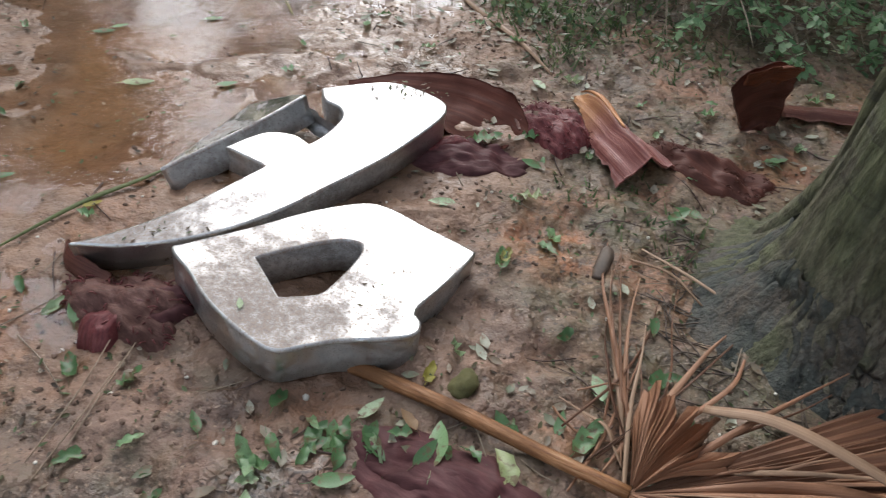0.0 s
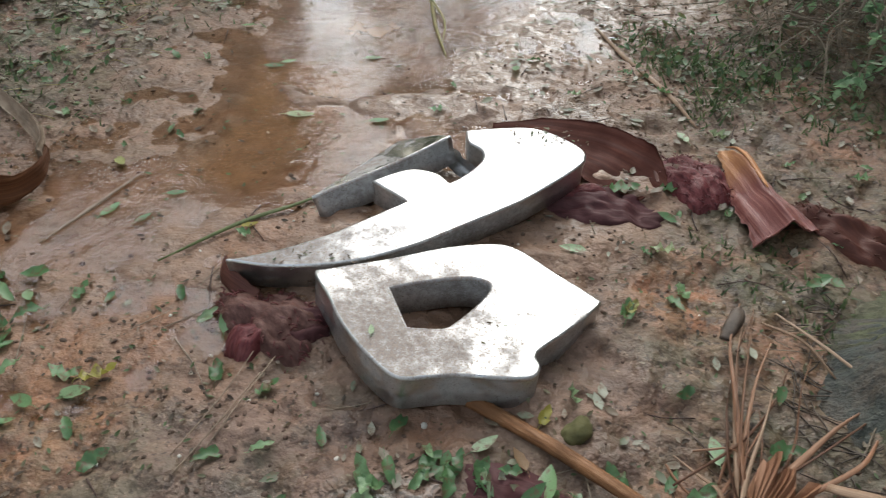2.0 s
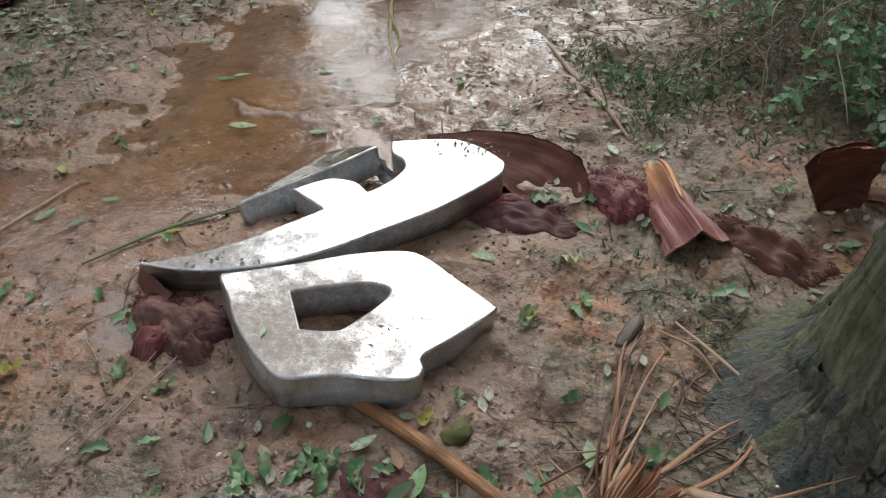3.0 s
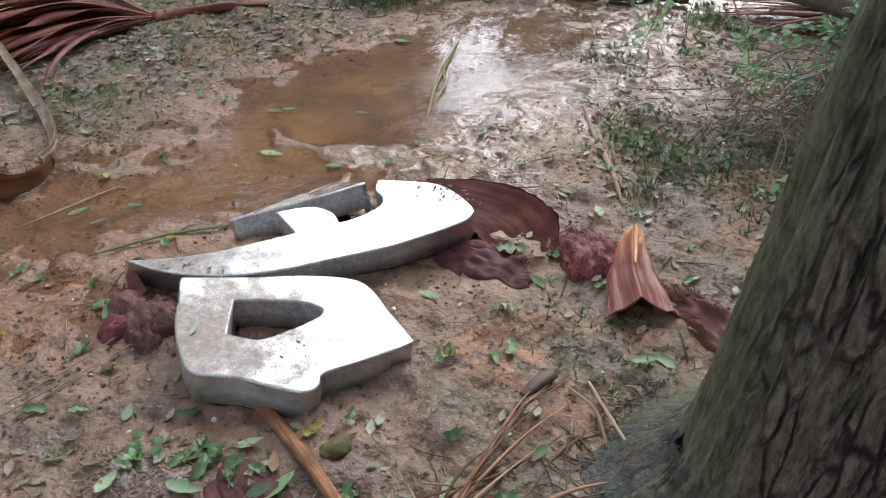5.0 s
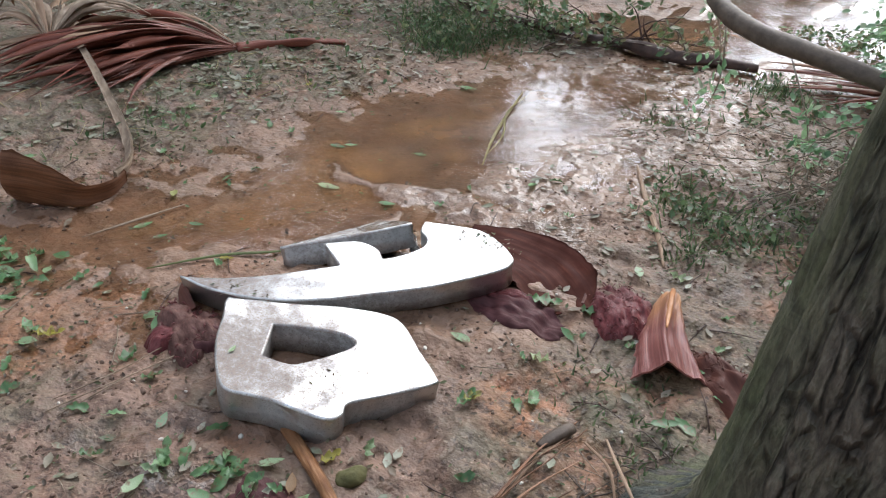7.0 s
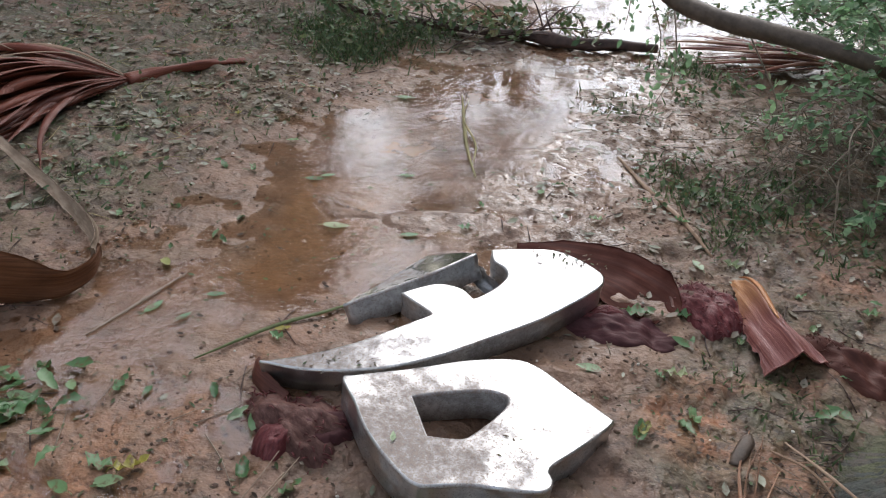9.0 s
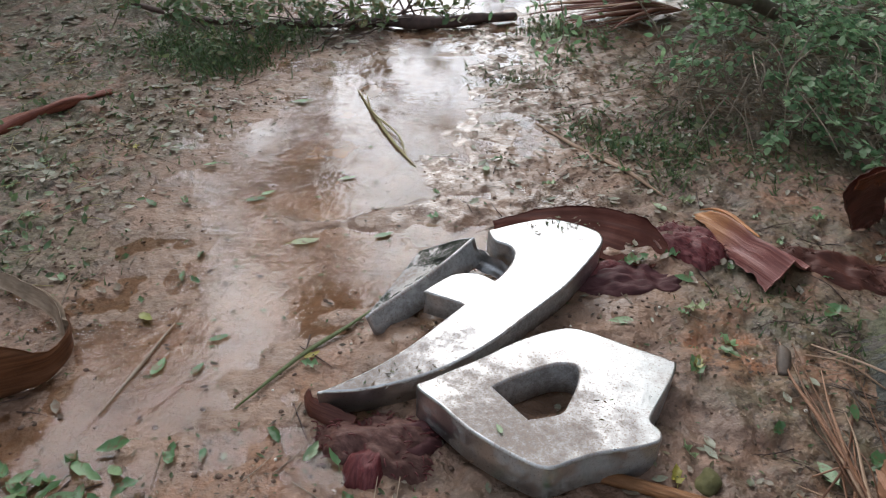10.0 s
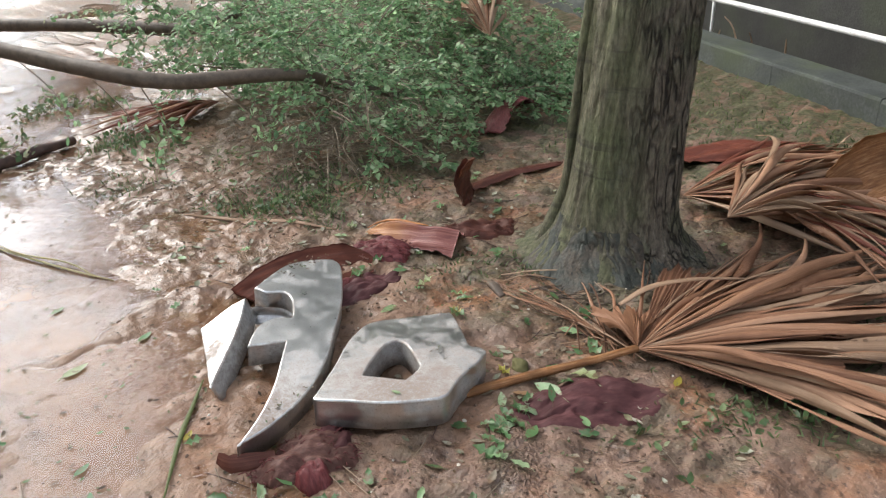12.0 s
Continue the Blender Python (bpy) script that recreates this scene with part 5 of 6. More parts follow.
def kerb_box(s0, s1, o0, o1, z0, z1, soft=0.02):
    """A bevelled block along the kerb line."""
    prof = ((o0, z0), (o0, z1 - soft), (o0 + soft * 0.35, z1 - soft * 0.3), (o0 + soft, z1), (o1 - soft, z1), (o1, z1 - soft), (o1, z0))
    ring = []
    for s in (s0, s1):
        ring.append([(*(KERB + ALONG * s + OUT * o), z) for o, z in prof])
    n = len(prof)
    f = [[k, (k + 1) % n, n + (k + 1) % n, n + k] for k in range(n)] + [list(range(n))[::-1], list(range(n, 2 * n))]
    return np.array(ring).reshape(-1, 3), f


kerb = thing("kerb", (3.98, 1.96, 0), "low mossy grey concrete kerb along the planting", "kerb")
tagged(kerb, kind="structure")
for k in range(14):
    part("kerb_stone", kerb_box(-3.6 + k * 0.9 + 0.0015, -2.7 + k * 0.9 - 0.0015, 0.0, 0.27, -0.1, 0.168 + 0.004 * math.sin(k * 2.3)), STONE, kerb, smooth=False)
rail = thing("pipe_rail", (*(KERB + OUT * 0.42), 0), "low white painted pipe rail on thin posts", "railing")
a, b = KERB + ALONG * -3.4 + OUT * 0.42, KERB + ALONG * 8.6 + OUT * 0.42
part("rail_pipe", tube([(*a, 0.365), (*((a + b) / 2), 0.36), (*b, 0.365)], [0.021] * 3, 12, 10), RAILPAINT, rail)
for s in np.arange(-3.2, 8.6, 2.1):
    p = KERB + ALONG * (s + 0.26) + OUT * 0.42
    part("post", tube([(*p, -0.05), (*p, 0.15), (*p, 0.36)], [0.013] * 3, 8, 2), RAILPAINT, rail)
for s, o, h, bend in ((0.62, 0.34, 0.24, 0.05), (0.78, 0.36, 0.30, -0.12), (1.05, 0.33, 0.20, 0.16), (0.30, 0.35, 0.26, 0.10), (-0.25, 0.34, 0.16, 0.14)):
    p = KERB + ALONG * s + OUT * o
    e = p - ALONG * bend - OUT * 0.1
    single("dry_weed", tube([(*p, -0.02), (*((p + e) / 2), h * 0.7), (*e, h)], [0.007, 0.006, 0.003], 6, 5, 0.2), GREYTAN, (*p, 0), "bent dry weed standing behind the kerb", "weed")
part_wall = part("wall_east", kerb_box(-6, 26, 0.62, 0.87, -0.2, 3.0), WALLMAT, smooth=False)
tagged(part_wall, "tall dark weathered rendered wall", "wall", kind="structure")

# ---------------- unseen trees that close the place ---------


def unseen_tree(x, y, height, spread, seed, low=0.22, count=16, thick=0.2, label="unseen tall dense green tree added to shape reflections"):
    rng = np.random.default_rng(seed)
    z = gz(x, y)
    top = thing("tree", (x, y, z), label, "tree", "trees round the clearing")
    part("trunk", tube([(x, y, z - 0.1), (x + 0.1, y, z + height * 0.3), (x + rng.normal(0, 0.12), y, z + height * 0.8)], [thick, thick * 0.8, thick * 0.4], 9, 5, 0.1), LIMB, top)
    puffs = [(rng.normal(0, spread * 0.4), rng.normal(0, spread * 0.4), height * rng.uniform(low, 0.95)) for _ in range(count)]
    for px, py, pz in puffs[:6]:
        part("limb", tube([(x, y, z + height * 0.3), (x + px * 0.5, y + py * 0.5, z + (height * 0.3 + pz) / 2), (x + px, y + py, z + pz)], [0.08, 0.05, 0.02], 6, 4), LIMB, top)
    at = np.concatenate([rng.normal(0, 1, (190, 3)) * (spread * 0.2, spread * 0.2, height * 0.075) + (x + px, y + py, z + pz) for px, py, pz in puffs])
    at[:, 2] = np.maximum(at[:, 2], z + 0.3)
    n = len(at)
    shape, faces = leaf_shape(0.2, 0.2, 3)
    part("crown", scatter(shape, faces, at, rng.uniform(0, 6.28, n), rng.uniform(0.3, 0.6, n)[:, None] * (1, 1.2, 1), rng.normal(0, 0.6, (n, 2))), TREELEAF, top)


# Out of view; placed and sized to darken reflections and trim the skylight.
RING = ((103, 15, 4.1), (111, 14, 3.5), (5, 12, 5), (20, 12, 6), (33, 13, 17), (44, 13, 18), (53, 15, 15), (25, 19, 17), (38, 18, 18), (49, 19, 17), (131, 13, 9.6), (147, 12, 8), (160, 11, 8), (175, 10, 8), (190, 12, 6), (212, 17, 5), (238, 19, 5), (262, 20, 5), (290, 19, 5), (318, 17, 5), (343, 14, 5.5), (67, 30, 8.0), (84, 36, 5), (97, 34, 5))
for k, (az, far, height) in enumerate(RING):
    unseen_tree(0.3 + far * math.cos(radians(az)), 2.5 + far * math.sin(radians(az)), height, 3.4, 60 + k, count=40 if 20 < az < 60 else 30 if az in (103, 111) else 16)
unseen_tree(-4.2, 8.6, 5.2, 2.0, 91, 0.2, 12)
# Two more out of view, added for dark streaks in the mirrored sky.
unseen_tree(-3.1, 16.5, 8.2, 2.0, 93, 0.4, 4, 0.12, "unseen thin-leaved tree added for streaks in reflections")
unseen_tree(-1.05, 15.0, 12.0, 1.6, 92, 0.8, 6, 0.16, "unseen slender bare-trunked tree added for a reflected streak")

# ---------------- leaves and litter ----------------
SCRAP = foliage("plant_scraps", ((0.0, (0.06, 0.042, 0.030)), (0.3, (0.11, 0.075, 0.050)), (0.5, (0.20, 0.13, 0.085)), (0.65, (0.08, 0.11, 0.045)), (0.8, (0.13, 0.19, 0.08)), (0.92, (0.33, 0.25, 0.18)), (1.0, (0.45, 0.38, 0.30))), 0.5)
VARIANTS = []
for k, (curl, fold) in enumerate(((0.25, 0.3), (0.5, 0.2), (-0.25, 0.45), (0.1, 0.15), (0.6, 0.55))):
    shape, faces = leaf_shape(curl, fold, 9, *((0.15, 0.2, 0.235), (0.5, -0.3, 0.27), (0.35, 0.5, 0.22), (0.05, 0.15, 0.225), (0.7, 0.3, 0.25))[k])
    stem = tube([(-0.5, 0, curl * 0.25), (-0.62, 0.01, curl * 0.25 - 0.01), (-0.74, 0.03, 0.0)], [0.012, 0.010, 0.008], 5, 3)
    VARIANTS.append(heap((shape, faces), stem))
LEAF_MESHES = {}


def leaf(x, y, heading, length, variant=0, mat=None, tilt=(0, 0), label="glossy green fallen leaf lying on the mud", up=0.0):
    mat = mat or LEAF
    key = (variant, mat.name)
    if key not in LEAF_MESHES:
        probe = part("leaf", VARIANTS[variant], mat)
        LEAF_MESHES[key] = probe.data
        bpy.data.objects.remove(probe)
    ob = new("leaf", LEAF_MESHES[key])
    z = max(gz(x, y), 0.0 if pools(np.array([x]), np.array([y]))[0] < 0.1 else -1) + 0.004 + up
    ob.matrix_basis = pose(x, y, z, tilt[0], tilt[1], heading) @ Matrix.Diagonal((length * 0.92, length * 0.8, length, 1))
    return tagged(ob, label, "leaf", "fallen leaves")


PUDDLE_LEAVES = ((-0.49, 2.44, 8, 0.10), (0.68, 2.48, 115, 0.075), (-0.84, 1.88, 70, 0.075), (-0.67, 2.74, 10, 0.08), (-0.54, 3.61, 5, 0.10), (-0.24, 2.45, 20, 0.07), (-0.35, 2.86, 15, 0.06), (-0.74, 1.86, 60, 0.055), (-0.70, 1.98, 20, 0.06), (-0.63, 2.78, 30, 0.06))
BOX_LEAVES = ((0.05, 1.30, 80, 0.085), (0.34, 1.20, 78, 0.125), (0.12, 1.23, 60, 0.075), (0.15, 1.22, 85, 0.08), (-0.10, 1.26, 110, 0.06), (-0.39, 1.53, 100, 0.085), (-0.44, 1.55, 55, 0.07), (-0.36, 1.39, 105, 0.08), (-0.53, 1.61, 120, 0.065), (-0.24, 1.36, 50, 0.065), (-0.20, 1.21, 30, 0.055), (0.16, 1.13, 15, 0.085), (0.22, 1.28, 40, 0.07), (0.02, 1.07, 90, 0.07), (-0.14, 1.09, 40, 0.06), (0.22, 1.22, 80, 0.07))
TRUNK_LEAVES = ((0.62, 1.22, 45, 0.10), (0.47, 1.26, 120, 0.075), (0.57, 1.25, 70, 0.06), (0.66, 1.34, 95, 0.08), (0.79, 1.36, 15, 0.085), (0.59, 1.92, 160, 0.075), (1.29, 2.12, 0, 0.07), (0.50, 2.18, 20, 0.10), (0.50, 1.69, 80, 0.08), (0.38, 1.43, 100, 0.06), (0.63, 2.20, 10, 0.07), (0.51, 1.70, 60, 0.06), (0.99, 1.90, 150, 0.08), (0.37, 1.89, 170, 0.075), (0.99, 2.25, 60, 0.05), (0.95, 1.86, 30, 0.08), (0.46, 1.15, 100, 0.10), (0.30, 1.05, 60, 0.06))
STRAP_LEAVES = ((-0.67, 1.32, 170, 0.08), (-0.59, 1.33, 35, 0.085), (-0.62, 1.28, 5, 0.085), (-0.51, 1.14, 50, 0.075), (-0.73, 1.18, 20, 0.08), (-1.08, 1.41, 20, 0.09), (-1.06, 1.47, 60, 0.09), (-1.05, 1.32, 150, 0.085), (-0.97, 1.39, 110, 0.08), (-0.97, 1.45, 20, 0.09), (-1.00, 1.24, 10, 0.10), (-0.71, 1.24, 160, 0.075), (-0.84, 1.37, 40, 0.065), (-0.93, 1.47, 80, 0.07), (-1.12, 1.36, 90, 0.09), (-1.02, 1.52, 0, 0.08), (-0.88, 1.44, 140, 0.07))
rng = np.random.default_rng(77)
for group in (PUDDLE_LEAVES, BOX_LEAVES, TRUNK_LEAVES, STRAP_LEAVES):
    for x, y, heading, length in group:
        afloat = group is PUDDLE_LEAVES
        leaf(x, y, heading, length, 3 if afloat else int(rng.integers(5)), None, (0, 0) if afloat else (rng.normal(0, 14), rng.normal(0, 8)), "pale green leaf afloat on the puddle" if afloat else "glossy green fallen leaf lying on the mud", 0 if afloat else 0.006)
for k in range(46):
    leaf(-1.04 + rng.normal(0, 0.11), 1.40 + rng.normal(0, 0.085), rng.uniform(0, 360), rng.uniform(0.06, 0.10), int(rng.integers(5)), None, (rng.normal(0, 16), rng.normal(0, 14)), up=rng.uniform(0.004, 0.022))
for k in range(14):
    leaf(0.14 + rng.normal(0, 0.11), 1.21 + rng.normal(0, 0.035), rng.uniform(0, 360), rng.uniform(0.05, 0.085), int(rng.integers(5)), None, (rng.normal(0, 20), rng.normal(0, 14)), up=rng.uniform(0.004, 0.012))
leaf(0.29, 1.265, 120, 0.062, 0, BROWNLEAF, (10, 0), "small tan dead leaf beside the stalk")
leaf(-0.92, 1.31, 80, 0.085, 1, BROWNLEAF, (10, 0), "pale tan dead leaf among green leaves")
leaf(0.33, 1.36, 70, 0.06, 4, YELLOWLEAF, (10, 0), "small yellow leaf on the mud")
leaf(-0.45, 1.86, 30, 0.05, 0, YELLOWLEAF, (0, 0), "small yellow leaf beside the letter")
leaf(0.62, 0.93, 10, 0.06, 0, YELLOWLEAF, (0, 0), "small yellow leaf on the mud")
for k in range(150):
    x, y = rng.uniform(-1.6, 1.6), rng.uniform(0.8, 3.2)
    if pools(np.array([x]), np.array([y]))[0] < -0.02 or (-0.45 < x < 0.45 and 1.3 < y < 2.3) or math.hypot(x - 1.285, y - 1.54) < 0.40:
        continue
    leaf(x, y, rng.uniform(0, 360), rng.uniform(0.035, 0.075), int(rng.integers(5)), None, (rng.normal(0, 14), rng.normal(0, 10)), up=0.004)


def litter(name, count, spread, keep, size, mat, label, seed, stations=4, lift=0.004, tiltness=0.25, wide=1.0):
    r = np.random.default_rng(seed)
    x, y = r.uniform(spread[0], spread[1], count), r.uniform(spread[2], spread[3], count)
    pick = r.random(count) < keep(x, y)
    x, y = x[pick], y[pick]
    n = len(x)
    shape, faces = leaf_shape(0.3, 0.3, stations)
    at = np.stack([x, y, np.maximum(ground_z(x, y), np.where(pools(x, y) < 0.05, 0.0, -1.0)) + lift + 0.004 * r.random(n)], -1)
    length = r.uniform(size[0], size[1], n)
    geo = scatter(shape, faces, at, r.uniform(0, 6.28, n), length[:, None] * np.array((1, wide, 1)), r.normal(0, tiltness, (n, 2)))
    tagged(part(name, geo, mat), label, "litter", kind="stuff")


def weedy(x, y):
    d = pools(x, y)
    patch = ease(-0.25, 0.45, fbm(x, y, 0.45, 3, 101))
    return ease(0.0, 0.35, d) * (0.25 + 0.75 * patch) * (0.35 + 0.65 * ease(2.2, 3.0, y))


litter("leaf_litter", 9000, (-3.2, 2.4, 0.6, 6.5), weedy, (0.018, 0.05), LITTER, "small wet leaf scraps trodden into the mud", 5, 4, 0.003, 0.13)
litter("leaf_litter", 5200, (-3.6, -0.3, 2.2, 7.5), lambda x, y: ease(0.1, 0.5, pools(x, y)) * ease(-0.35, 0.45, fbm(x, y, 0.4, 3, 131)), (0.028, 0.078), LITTER, "thick scatter of bruised leaves on trodden grass", 6, 4, 0.003, 0.13)
litter("mud_flecks", 22000, (-1.9, 2.0, 0.6, 4.8), lambda x, y: 0.8 * ease(-0.15, 0.2, pools(x, y)) * (0.3 + 0.7 * ease(-0.3, 0.4, fbm(x, y, 0.3, 2, 121))), (0.006, 0.021), SCRAP, "tiny plant scraps and bark crumbs on the mud", 7, 5, 0.001, 0.25, 0.9)


litter("floating_scraps", 1100, (-1.3, 0.4, 1.5, 4.1), lambda x, y: ease(0.05, -0.05, pools(x, y)) * (0.25 + 0.75 * ease(2.7, 2.4, y)), (0.006, 0.026), SCRAP, "bark crumbs and leaf bits afloat on the puddle", 8, 5, 0.001, 0.1, 0.9)


def face_scraps():
    """Wet plant scraps stuck to the letters' faces."""
    r = np.random.default_rng(41)
    spots = ((0.27, 2.228, 0.06, 0.022, 55, HOOK_PLANE, 1.9), (-0.22, 1.70, 0.06, 0.02, 22, HOOK_PLANE, 1.9), (0.21, 1.515, 0.02, 0.02, 8, BOX_PLANE, 1.5))
    at = np.concatenate([on_plane(np.c_[r.normal(x, a, n), r.normal(y, b, n)], pl, y0) for x, y, a, b, n, pl, y0 in spots])
    at[:, 2] += 0.0022
    shape, faces = leaf_shape(0.1, 0.1, 3)
    n = len(at)
    tagged(part("letter_scraps", scatter(shape, faces, at, r.uniform(0, 6.28, n), r.uniform(0.006, 0.02, n)[:, None] * (1, 0.7, 1), r.normal(0, 0.05, (n, 2))), SCRAP), "wet brown plant scraps stuck to the steel faces", "litter", kind="stuff")


face_scraps()
chip = leaf(-0.037, 1.452, 100, 0.034, 3, None, (0, 3), "dark green leaf scrap on the steel letter")
chip.location.z = 0.122


def clods(name, count, spread, keep, size, mat, label, seed):
    """Lumps of mud and pebbles, half sunk."""
    r = np.random.default_rng(seed)
    x, y = r.uniform(spread[0], spread[1], count), r.uniform(spread[2], spread[3], count)
    pick = r.random(count) < keep(x, y)
    x, y = x[pick], y[pick]
    n = len(x)
    bm = bmesh.new()
    bmesh.ops.create_icosphere(bm, subdivisions=2, radius=1)
    bm.verts.index_update()
    shape = np.array([v.co[:] for v in bm.verts])
    shape *= (1 + 0.28 * vnoise(shape[:, 0] * 3, shape[:, 1] * 3 + shape[:, 2] * 5, 1.3, 3))[:, None]
    faces = [[v.index for v in f.verts] for f in bm.faces]
    bm.free()
    s = r.uniform(size[0], size[1], n)[:, None] * r.uniform(0.6, 1.3, (n, 3)) * (1, 1, 0.6)
    geo = scatter(shape, faces, np.stack([x, y, ground_z(x, y)], -1), r.uniform(0, 6.28, n), s, r.normal(0, 0.3, (n, 2)))
    tagged(part(name, geo, mat), label, "clods", kind="stuff")


clods("mud_clods", 7500, (-1.4, 2.2, 0.7, 4.6), lambda x, y: ease(-0.25, 0.25, pools(x, y)) * (0.25 + 0.75 * ease(0.0, 0.5, fbm(x, y, 0.5, 2, 111))), (0.002, 0.0075), CLOD, "small crumbs and lumps of wet mud", 9)
clods("puddle_clods", 420, (-1.25, 0.2, 1.5, 2.75), lambda x, y: ease(0.05, -0.05, pools(x, y)) * ease(-0.2, 0.5, fbm(x, y, 0.3, 2, 112)), (0.003, 0.009), CLOD, "lumps of mud that break the shallow water", 11)
clods("pale_chips", 90, (-1.2, 1.3, 0.9, 3.2), lambda x, y: 0.8 * ease(0.0, 0.2, pools(x, y)), (0.003, 0.007), CHIP, "tiny pale chips on the mud", 10)


def twigs(name, count, spread, keep, length, mat, label, seed, thick=0.002):
    r = np.random.default_rng(seed)
    geos = []
    for _ in range(count):
        x, y = r.uniform(spread[0], spread[1]), r.uniform(spread[2], spread[3])
        if r.random() > keep(np.array([x]), np.array([y]))[0]:
            continue
        a, l = r.uniform(0, 6.28), r.uniform(*length)
        bend = r.normal(0, 0.15)
        pts = []
        for q in (-0.5, 0, 0.5):
            px, py = x + math.cos(a) * l * q - math.sin(a) * bend * l * (0.25 - q * q), y + math.sin(a) * l * q + math.cos(a) * bend * l * (0.25 - q * q)
            pts.append((px, py, gz(px, py) + 0.004))
        geos.append(tube(pts, [thick, thick * 0.9, thick * 0.4], 4, 3))
    tagged(part(name, heap(*geos), mat), label, "twigs", kind="stuff")


twigs("twig_litter", 420, (-2.4, 2.2, 0.7, 4.5), lambda x, y: 0.7 * ease(-0.05, 0.2, pools(x, y)), (0.04, 0.2), TWIG, "fine pale twigs and straw on the mud", 14, 0.0015)
twigs("straw_litter", 160, (-2.6, -0.9, 2.2, 4.6), lambda x, y: 0.8 * ease(0.1, 0.4, pools(x, y)), (0.06, 0.22), DRYSTRAW, "pale bent straws among leaf litter", 16, 0.0016)
twigs("dark_twig_litter", 240, (-1.8, 1.8, 0.7, 4.0), lambda x, y: 0.8 * ease(-0.1, 0.2, pools(x, y)), (0.05, 0.16), LOG, "dark sodden twigs on the mud", 15, 0.002)


def grass(name, patches, label, seed):
    r = np.random.default_rng(seed)
    geos_at, turn, size, tilt = [], [], [], []
    for x, y, rad, count, tall in patches:
        n = count
        p = r.normal(0, rad / 1.7, (n, 2)) + (x, y)
        geos_at.append(np.c_[p, ground_z(p[:, 0], p[:, 1])])
        size.append(np.c_[r.uniform(0.4, 1.0, n) * tall, np.full(n, 0.055), r.uniform(0.4, 1.0, n) * tall])
        tilt.append(np.c_[r.normal(0, 0.3, n), -r.uniform(0.1, 1.1, n)])
    at, size, tilt = np.concatenate(geos_at), np.concatenate(size), np.concatenate(tilt)
    s = np.linspace(0, 1, 4)
    w = 0.06 * (1 - s) + 0.004
    rib = np.stack([s, 0 * s, 0.25 * s * (1 - s)], -1)
    shape = np.stack([rib + np.stack([0 * s, w, 0 * s], -1), rib - np.stack([0 * s, w, 0 * s], -1)], 1).reshape(-1, 3)
    tagged(part(name, scatter(shape, grid_faces(4, 2), at, r.uniform(0, 6.28, len(at)), size, tilt), GRASS), label, "grass", kind="stuff")


grass("grass", ((0.72, 2.98, 0.14, 150, 0.09), (0.64, 3.15, 0.12, 110, 0.08), (0.88, 2.86, 0.14, 130, 0.08), (0.78, 2.66, 0.10, 120, 0.05), (1.0, 3.1, 0.2, 260, 0.06), (0.4, 3.75, 0.18, 160, 0.06), (0.75, 4.4, 0.14, 260, 0.10), (1.2, 2.75, 0.2, 200, 0.06), (0.8, 1.95, 0.15, 90, 0.04), (0.95, 1.75, 0.12, 90, 0.04)), "short green weeds sprouting from the mud", 17)
grass("grass", ((-0.95, 4.15, 0.22, 600, 0.13), (-1.15, 4.4, 0.25, 500, 0.14), (-0.7, 4.45, 0.2, 350, 0.12), (-1.5, 2.35, 0.35, 120, 0.05), (-1.9, 3.6, 0.6, 200, 0.06), (-2.3, 4.6, 0.7, 260, 0.07), (-1.3, 3.2, 0.4, 110, 0.05)), "dark green grass and creeping weeds at the puddle's head", 18)
grass("grass", ((2.3, 2.2, 0.3, 220, 0.06), (2.7, 2.0, 0.4, 260, 0.06), (3.4, 2.3, 0.45, 200, 0.07), (3.0, 1.3, 0.4, 200, 0.06), (3.3, 1.7, 0.4, 160, 0.06), (4.0, 3.2, 0.5, 400, 0.09), (1.0, 0.75, 0.2, 260, 0.06), (1.3, 0.5, 0.2, 200, 0.06), (0.72, 0.6, 0.14, 110, 0.05), (0.55, 0.72, 0.1, 60, 0.04)), "weedy grass beside the kerb and fronds", 19)


def weeds(patches, label, seed):
    """Low leafy weeds: many small leaves on short stems."""
    r = np.random.default_rng(seed)
    at = []
    for x, y, rad, count, tall in patches:
        p = r.normal(0, rad / 1.7, (count, 2)) + (x, y)
        at.append(np.c_[p, ground_z(p[:, 0], p[:, 1]) + 0.008 + tall * r.random(count) ** 1.4])
    at = np.concatenate(at)
    n = len(at)
    shape, faces = leaf_shape(0.3, 0.35, 4)
    tagged(part("weeds", scatter(shape, faces, at, r.uniform(0, 6.28, n), r.uniform(0.018, 0.045, n)[:, None] * (1, 1.1, 1), r.normal(0, 0.6, (n, 2))), WEED), label, "weeds", kind="stuff")


weeds(((-0.95, 4.15, 0.2, 170, 0.12), (-1.15, 4.4, 0.25, 160, 0.13), (-0.7, 4.45, 0.18, 110, 0.12), (-1.5, 4.2, 0.3, 90, 0.08)), "leafy green weeds at the puddle's head", 20)
weeds(((0.72, 2.98, 0.13, 70, 0.04), (0.9, 2.86, 0.13, 60, 0.035), (0.62, 3.2, 0.1, 30, 0.03), (1.05, 3.05, 0.2, 70, 0.05), (0.75, 4.4, 0.14, 70, 0.08), (0.95, 3.6, 0.12, 50, 0.06), (0.75, 0.55, 0.12, 60, 0.03), (0.58, 0.74, 0.1, 36, 0.02), (0.35, 0.82, 0.14, 30, 0.015)), "small leafy weeds sprouting from the mud", 21)
weeds(((0.72, 5.45, 0.13, 130, 0.07), (0.95, 5.55, 0.13, 130, 0.08), (1.15, 5.35, 0.12, 90, 0.07), (0.95, 4.15, 0.12, 70, 0.07), (0.75, 3.95, 0.1, 50, 0.06)), "leafy green shoots by the fallen branch", 23)
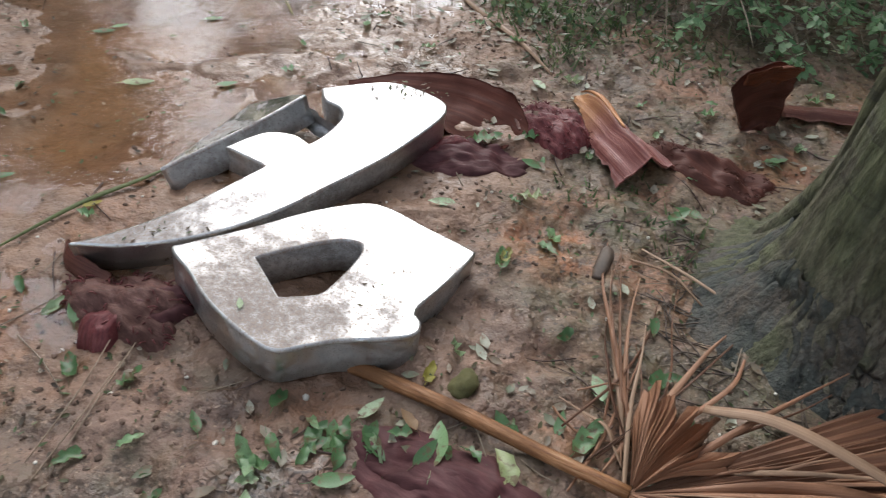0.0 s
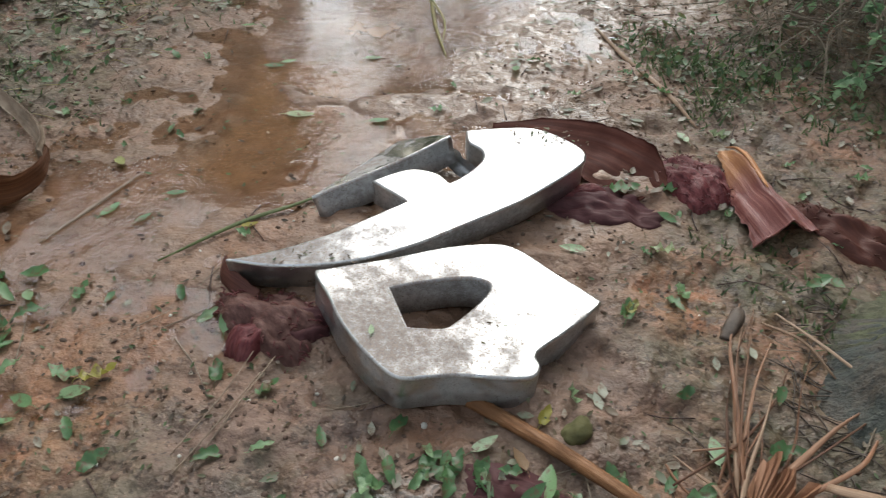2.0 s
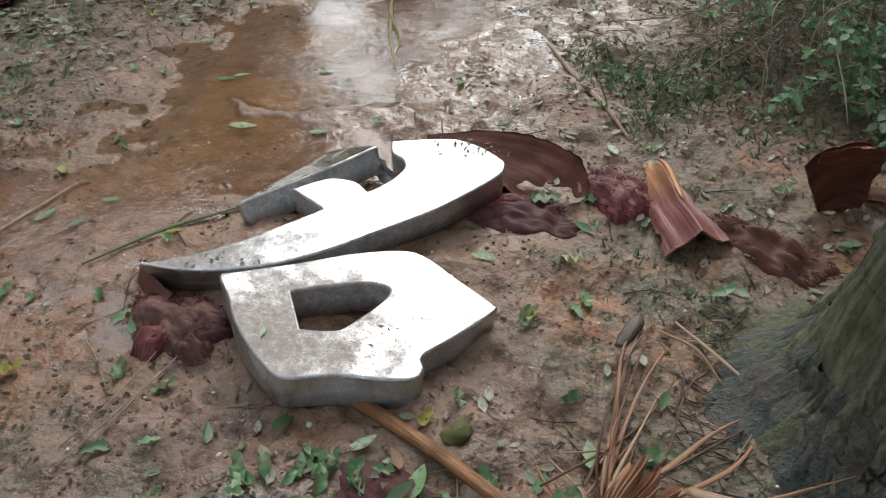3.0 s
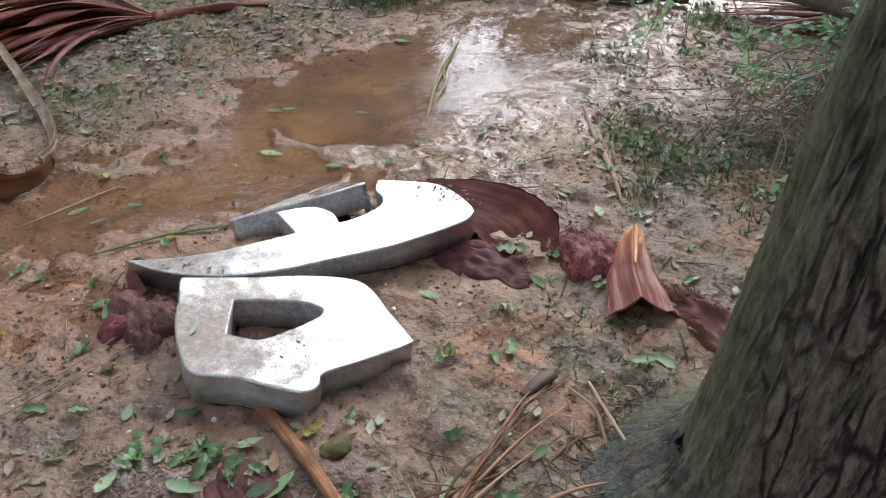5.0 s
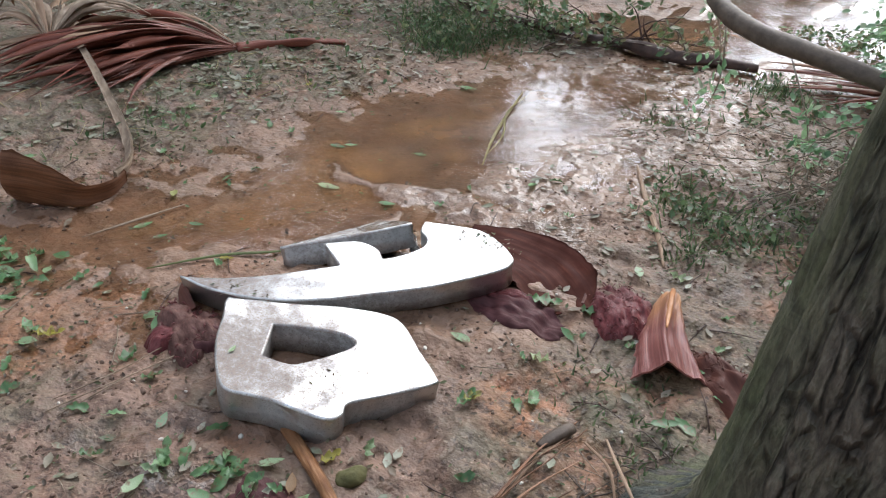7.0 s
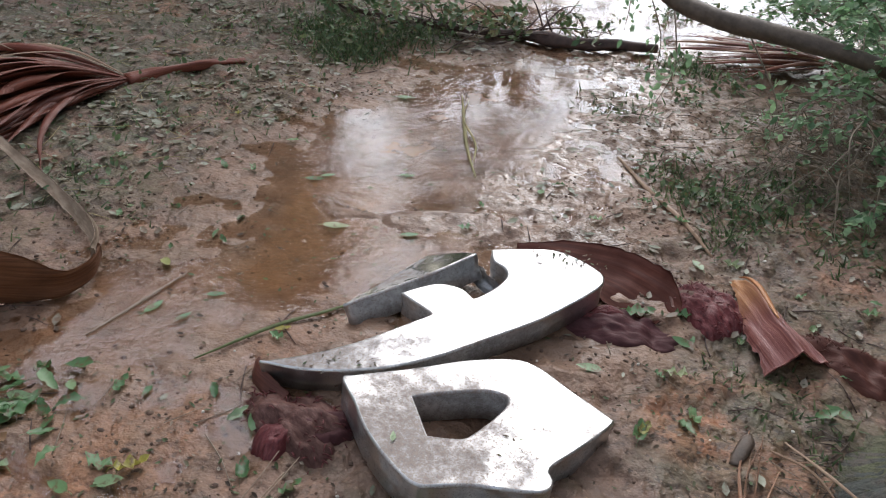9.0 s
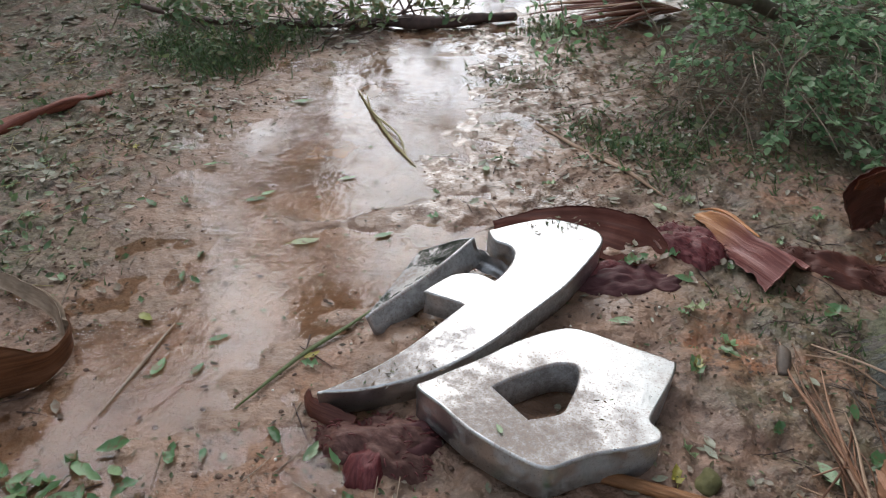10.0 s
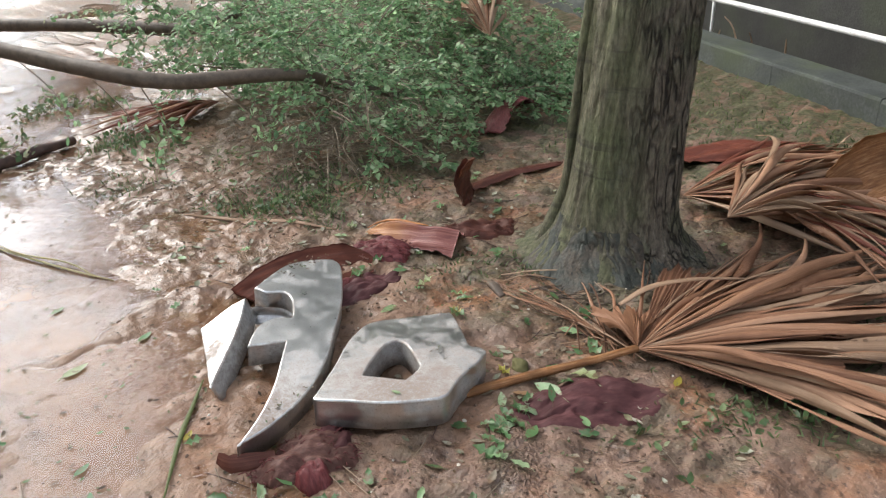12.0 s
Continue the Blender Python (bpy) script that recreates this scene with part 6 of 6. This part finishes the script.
weeds(((-1.7, 3.0, 0.4, 90, 0.04), (-1.3, 3.5, 0.4, 90, 0.05), (-2.2, 3.9, 0.5, 110, 0.06), (-1.4, 2.5, 0.25, 60, 0.03)), "creeping weeds among leaf litter", 22)

# single stalks and strips
def strip(name, label, pts, half, mat, fold=0.4):
    pts = [np.array((x, y, max(gz(x, y), 0.0) + z)) for x, y, z in pts]
    g = blade(pts, half, fold, 6, 0.3, len(label))
    single(name, g, mat, (pts[0][0], pts[0][1], 0), label, "leaf strip")


strip("yellow_leaf_strip", "long yellowish dry grass leaf lying in the puddle", [(-0.30, 3.72, 0.006), (-0.23, 3.39, 0.012), (-0.17, 3.14, 0.010), (-0.10, 2.92, 0.004)], [0.002, 0.007, 0.006, 0.002], DRYSTRAW)
strip("yellow_leaf_strip", "pale split dry grass strand in the puddle", [(-0.26, 3.66, 0.008), (-0.24, 3.42, 0.02), (-0.15, 3.2, 0.014), (-0.13, 3.02, 0.004)], [0.001, 0.004, 0.004, 0.001], DRYSTRAW)
strip("green_leaf_strip", "long green grass blade beside the puddle", [(-0.63, 1.70, 0.008), (-0.48, 1.86, 0.016), (-0.36, 1.98, 0.016), (-0.27, 2.06, 0.02)], [0.002, 0.007, 0.007, 0.002], OLIVE)
strip("green_leaf_strip", "dark sodden grass blade on the mud", [(-0.95, 1.72, 0.005), (-0.89, 1.88, 0.008), (-0.83, 2.06, 0.006)], [0.002, 0.005, 0.002], STRAP)
strip("dry_stick", "grey dry split stick lying on the mud", [(0.42, 3.25, 0.01), (0.55, 2.98, 0.014), (0.65, 2.77, 0.014), (0.735, 2.57, 0.008)], [0.005, 0.012, 0.011, 0.004], GREYTAN, 0.8)
for k, (x, y) in enumerate(((-0.34, 1.12), (-0.32, 1.14), (-0.36, 1.16))):
    strip("straw", "thin brown straw stalk lying on the mud", [(x, y, 0.006), (x + 0.04, y + 0.13 + 0.02 * k, 0.014), (x + 0.07, y + 0.28 + 0.03 * k, 0.006)], [0.0008, 0.0014, 0.0006], STRAP)
strip("straw", "pale forked straw beside the trunk", [(0.84, 1.76, 0.01), (0.92, 1.64, 0.03), (1.04, 1.50, 0.012)], [0.003, 0.004, 0.002], GREYTAN)
strip("straw", "pale dry straw beside the trunk", [(0.80, 1.72, 0.01), (0.88, 1.66, 0.02), (0.93, 1.57, 0.012)], [0.003, 0.004, 0.002], GREYTAN)


def lump(name, at, size, heading, mat, label, category, seed):
    """An irregular small solid, half sunk in the mud."""
    bm = bmesh.new()
    bmesh.ops.create_icosphere(bm, subdivisions=4, radius=1)
    bm.verts.index_update()
    v = np.array([p.co[:] for p in bm.verts])
    f = [[p.index for p in q.verts] for q in bm.faces]
    bm.free()
    v *= (1 + 0.16 * fbm(v[:, 0] * 1.2 + v[:, 2] * 0.7 + seed, v[:, 1] * 1.2 - v[:, 2] * 0.5, 0.9, 4, seed))[:, None]
    c, s = math.cos(radians(heading)), math.sin(radians(heading))
    v = v * size
    v = np.stack([v[:, 0] * c - v[:, 1] * s + at[0], v[:, 0] * s + v[:, 1] * c + at[1], v[:, 2] + gz(at[0], at[1]) + size[2] * 0.45], -1)
    single(name, (v, f), mat, (at[0], at[1], 0), label, category)


single("wood_stub", tube([(0.712, 1.655, 0.012), (0.725, 1.685, 0.018), (0.745, 1.725, 0.020), (0.757, 1.752, 0.014)], [0.012, 0.016, 0.017, 0.012], 12, 6, 0.35, 0.9, 4), ROOT, (0.735, 1.705, 0), "dark brown stub of wood on the mud", "wood")
lump("fallen_fruit", (0.395, 1.345), (0.036, 0.025, 0.022), 60, FRUIT, "olive-brown fallen fruit beside a yellow leaf", "fruit", 5)
lump("stone", (0.635, 2.285), (0.034, 0.028, 0.018), 20, CLOD, "grey-brown stone between the palm sheaths", "stone", 8)
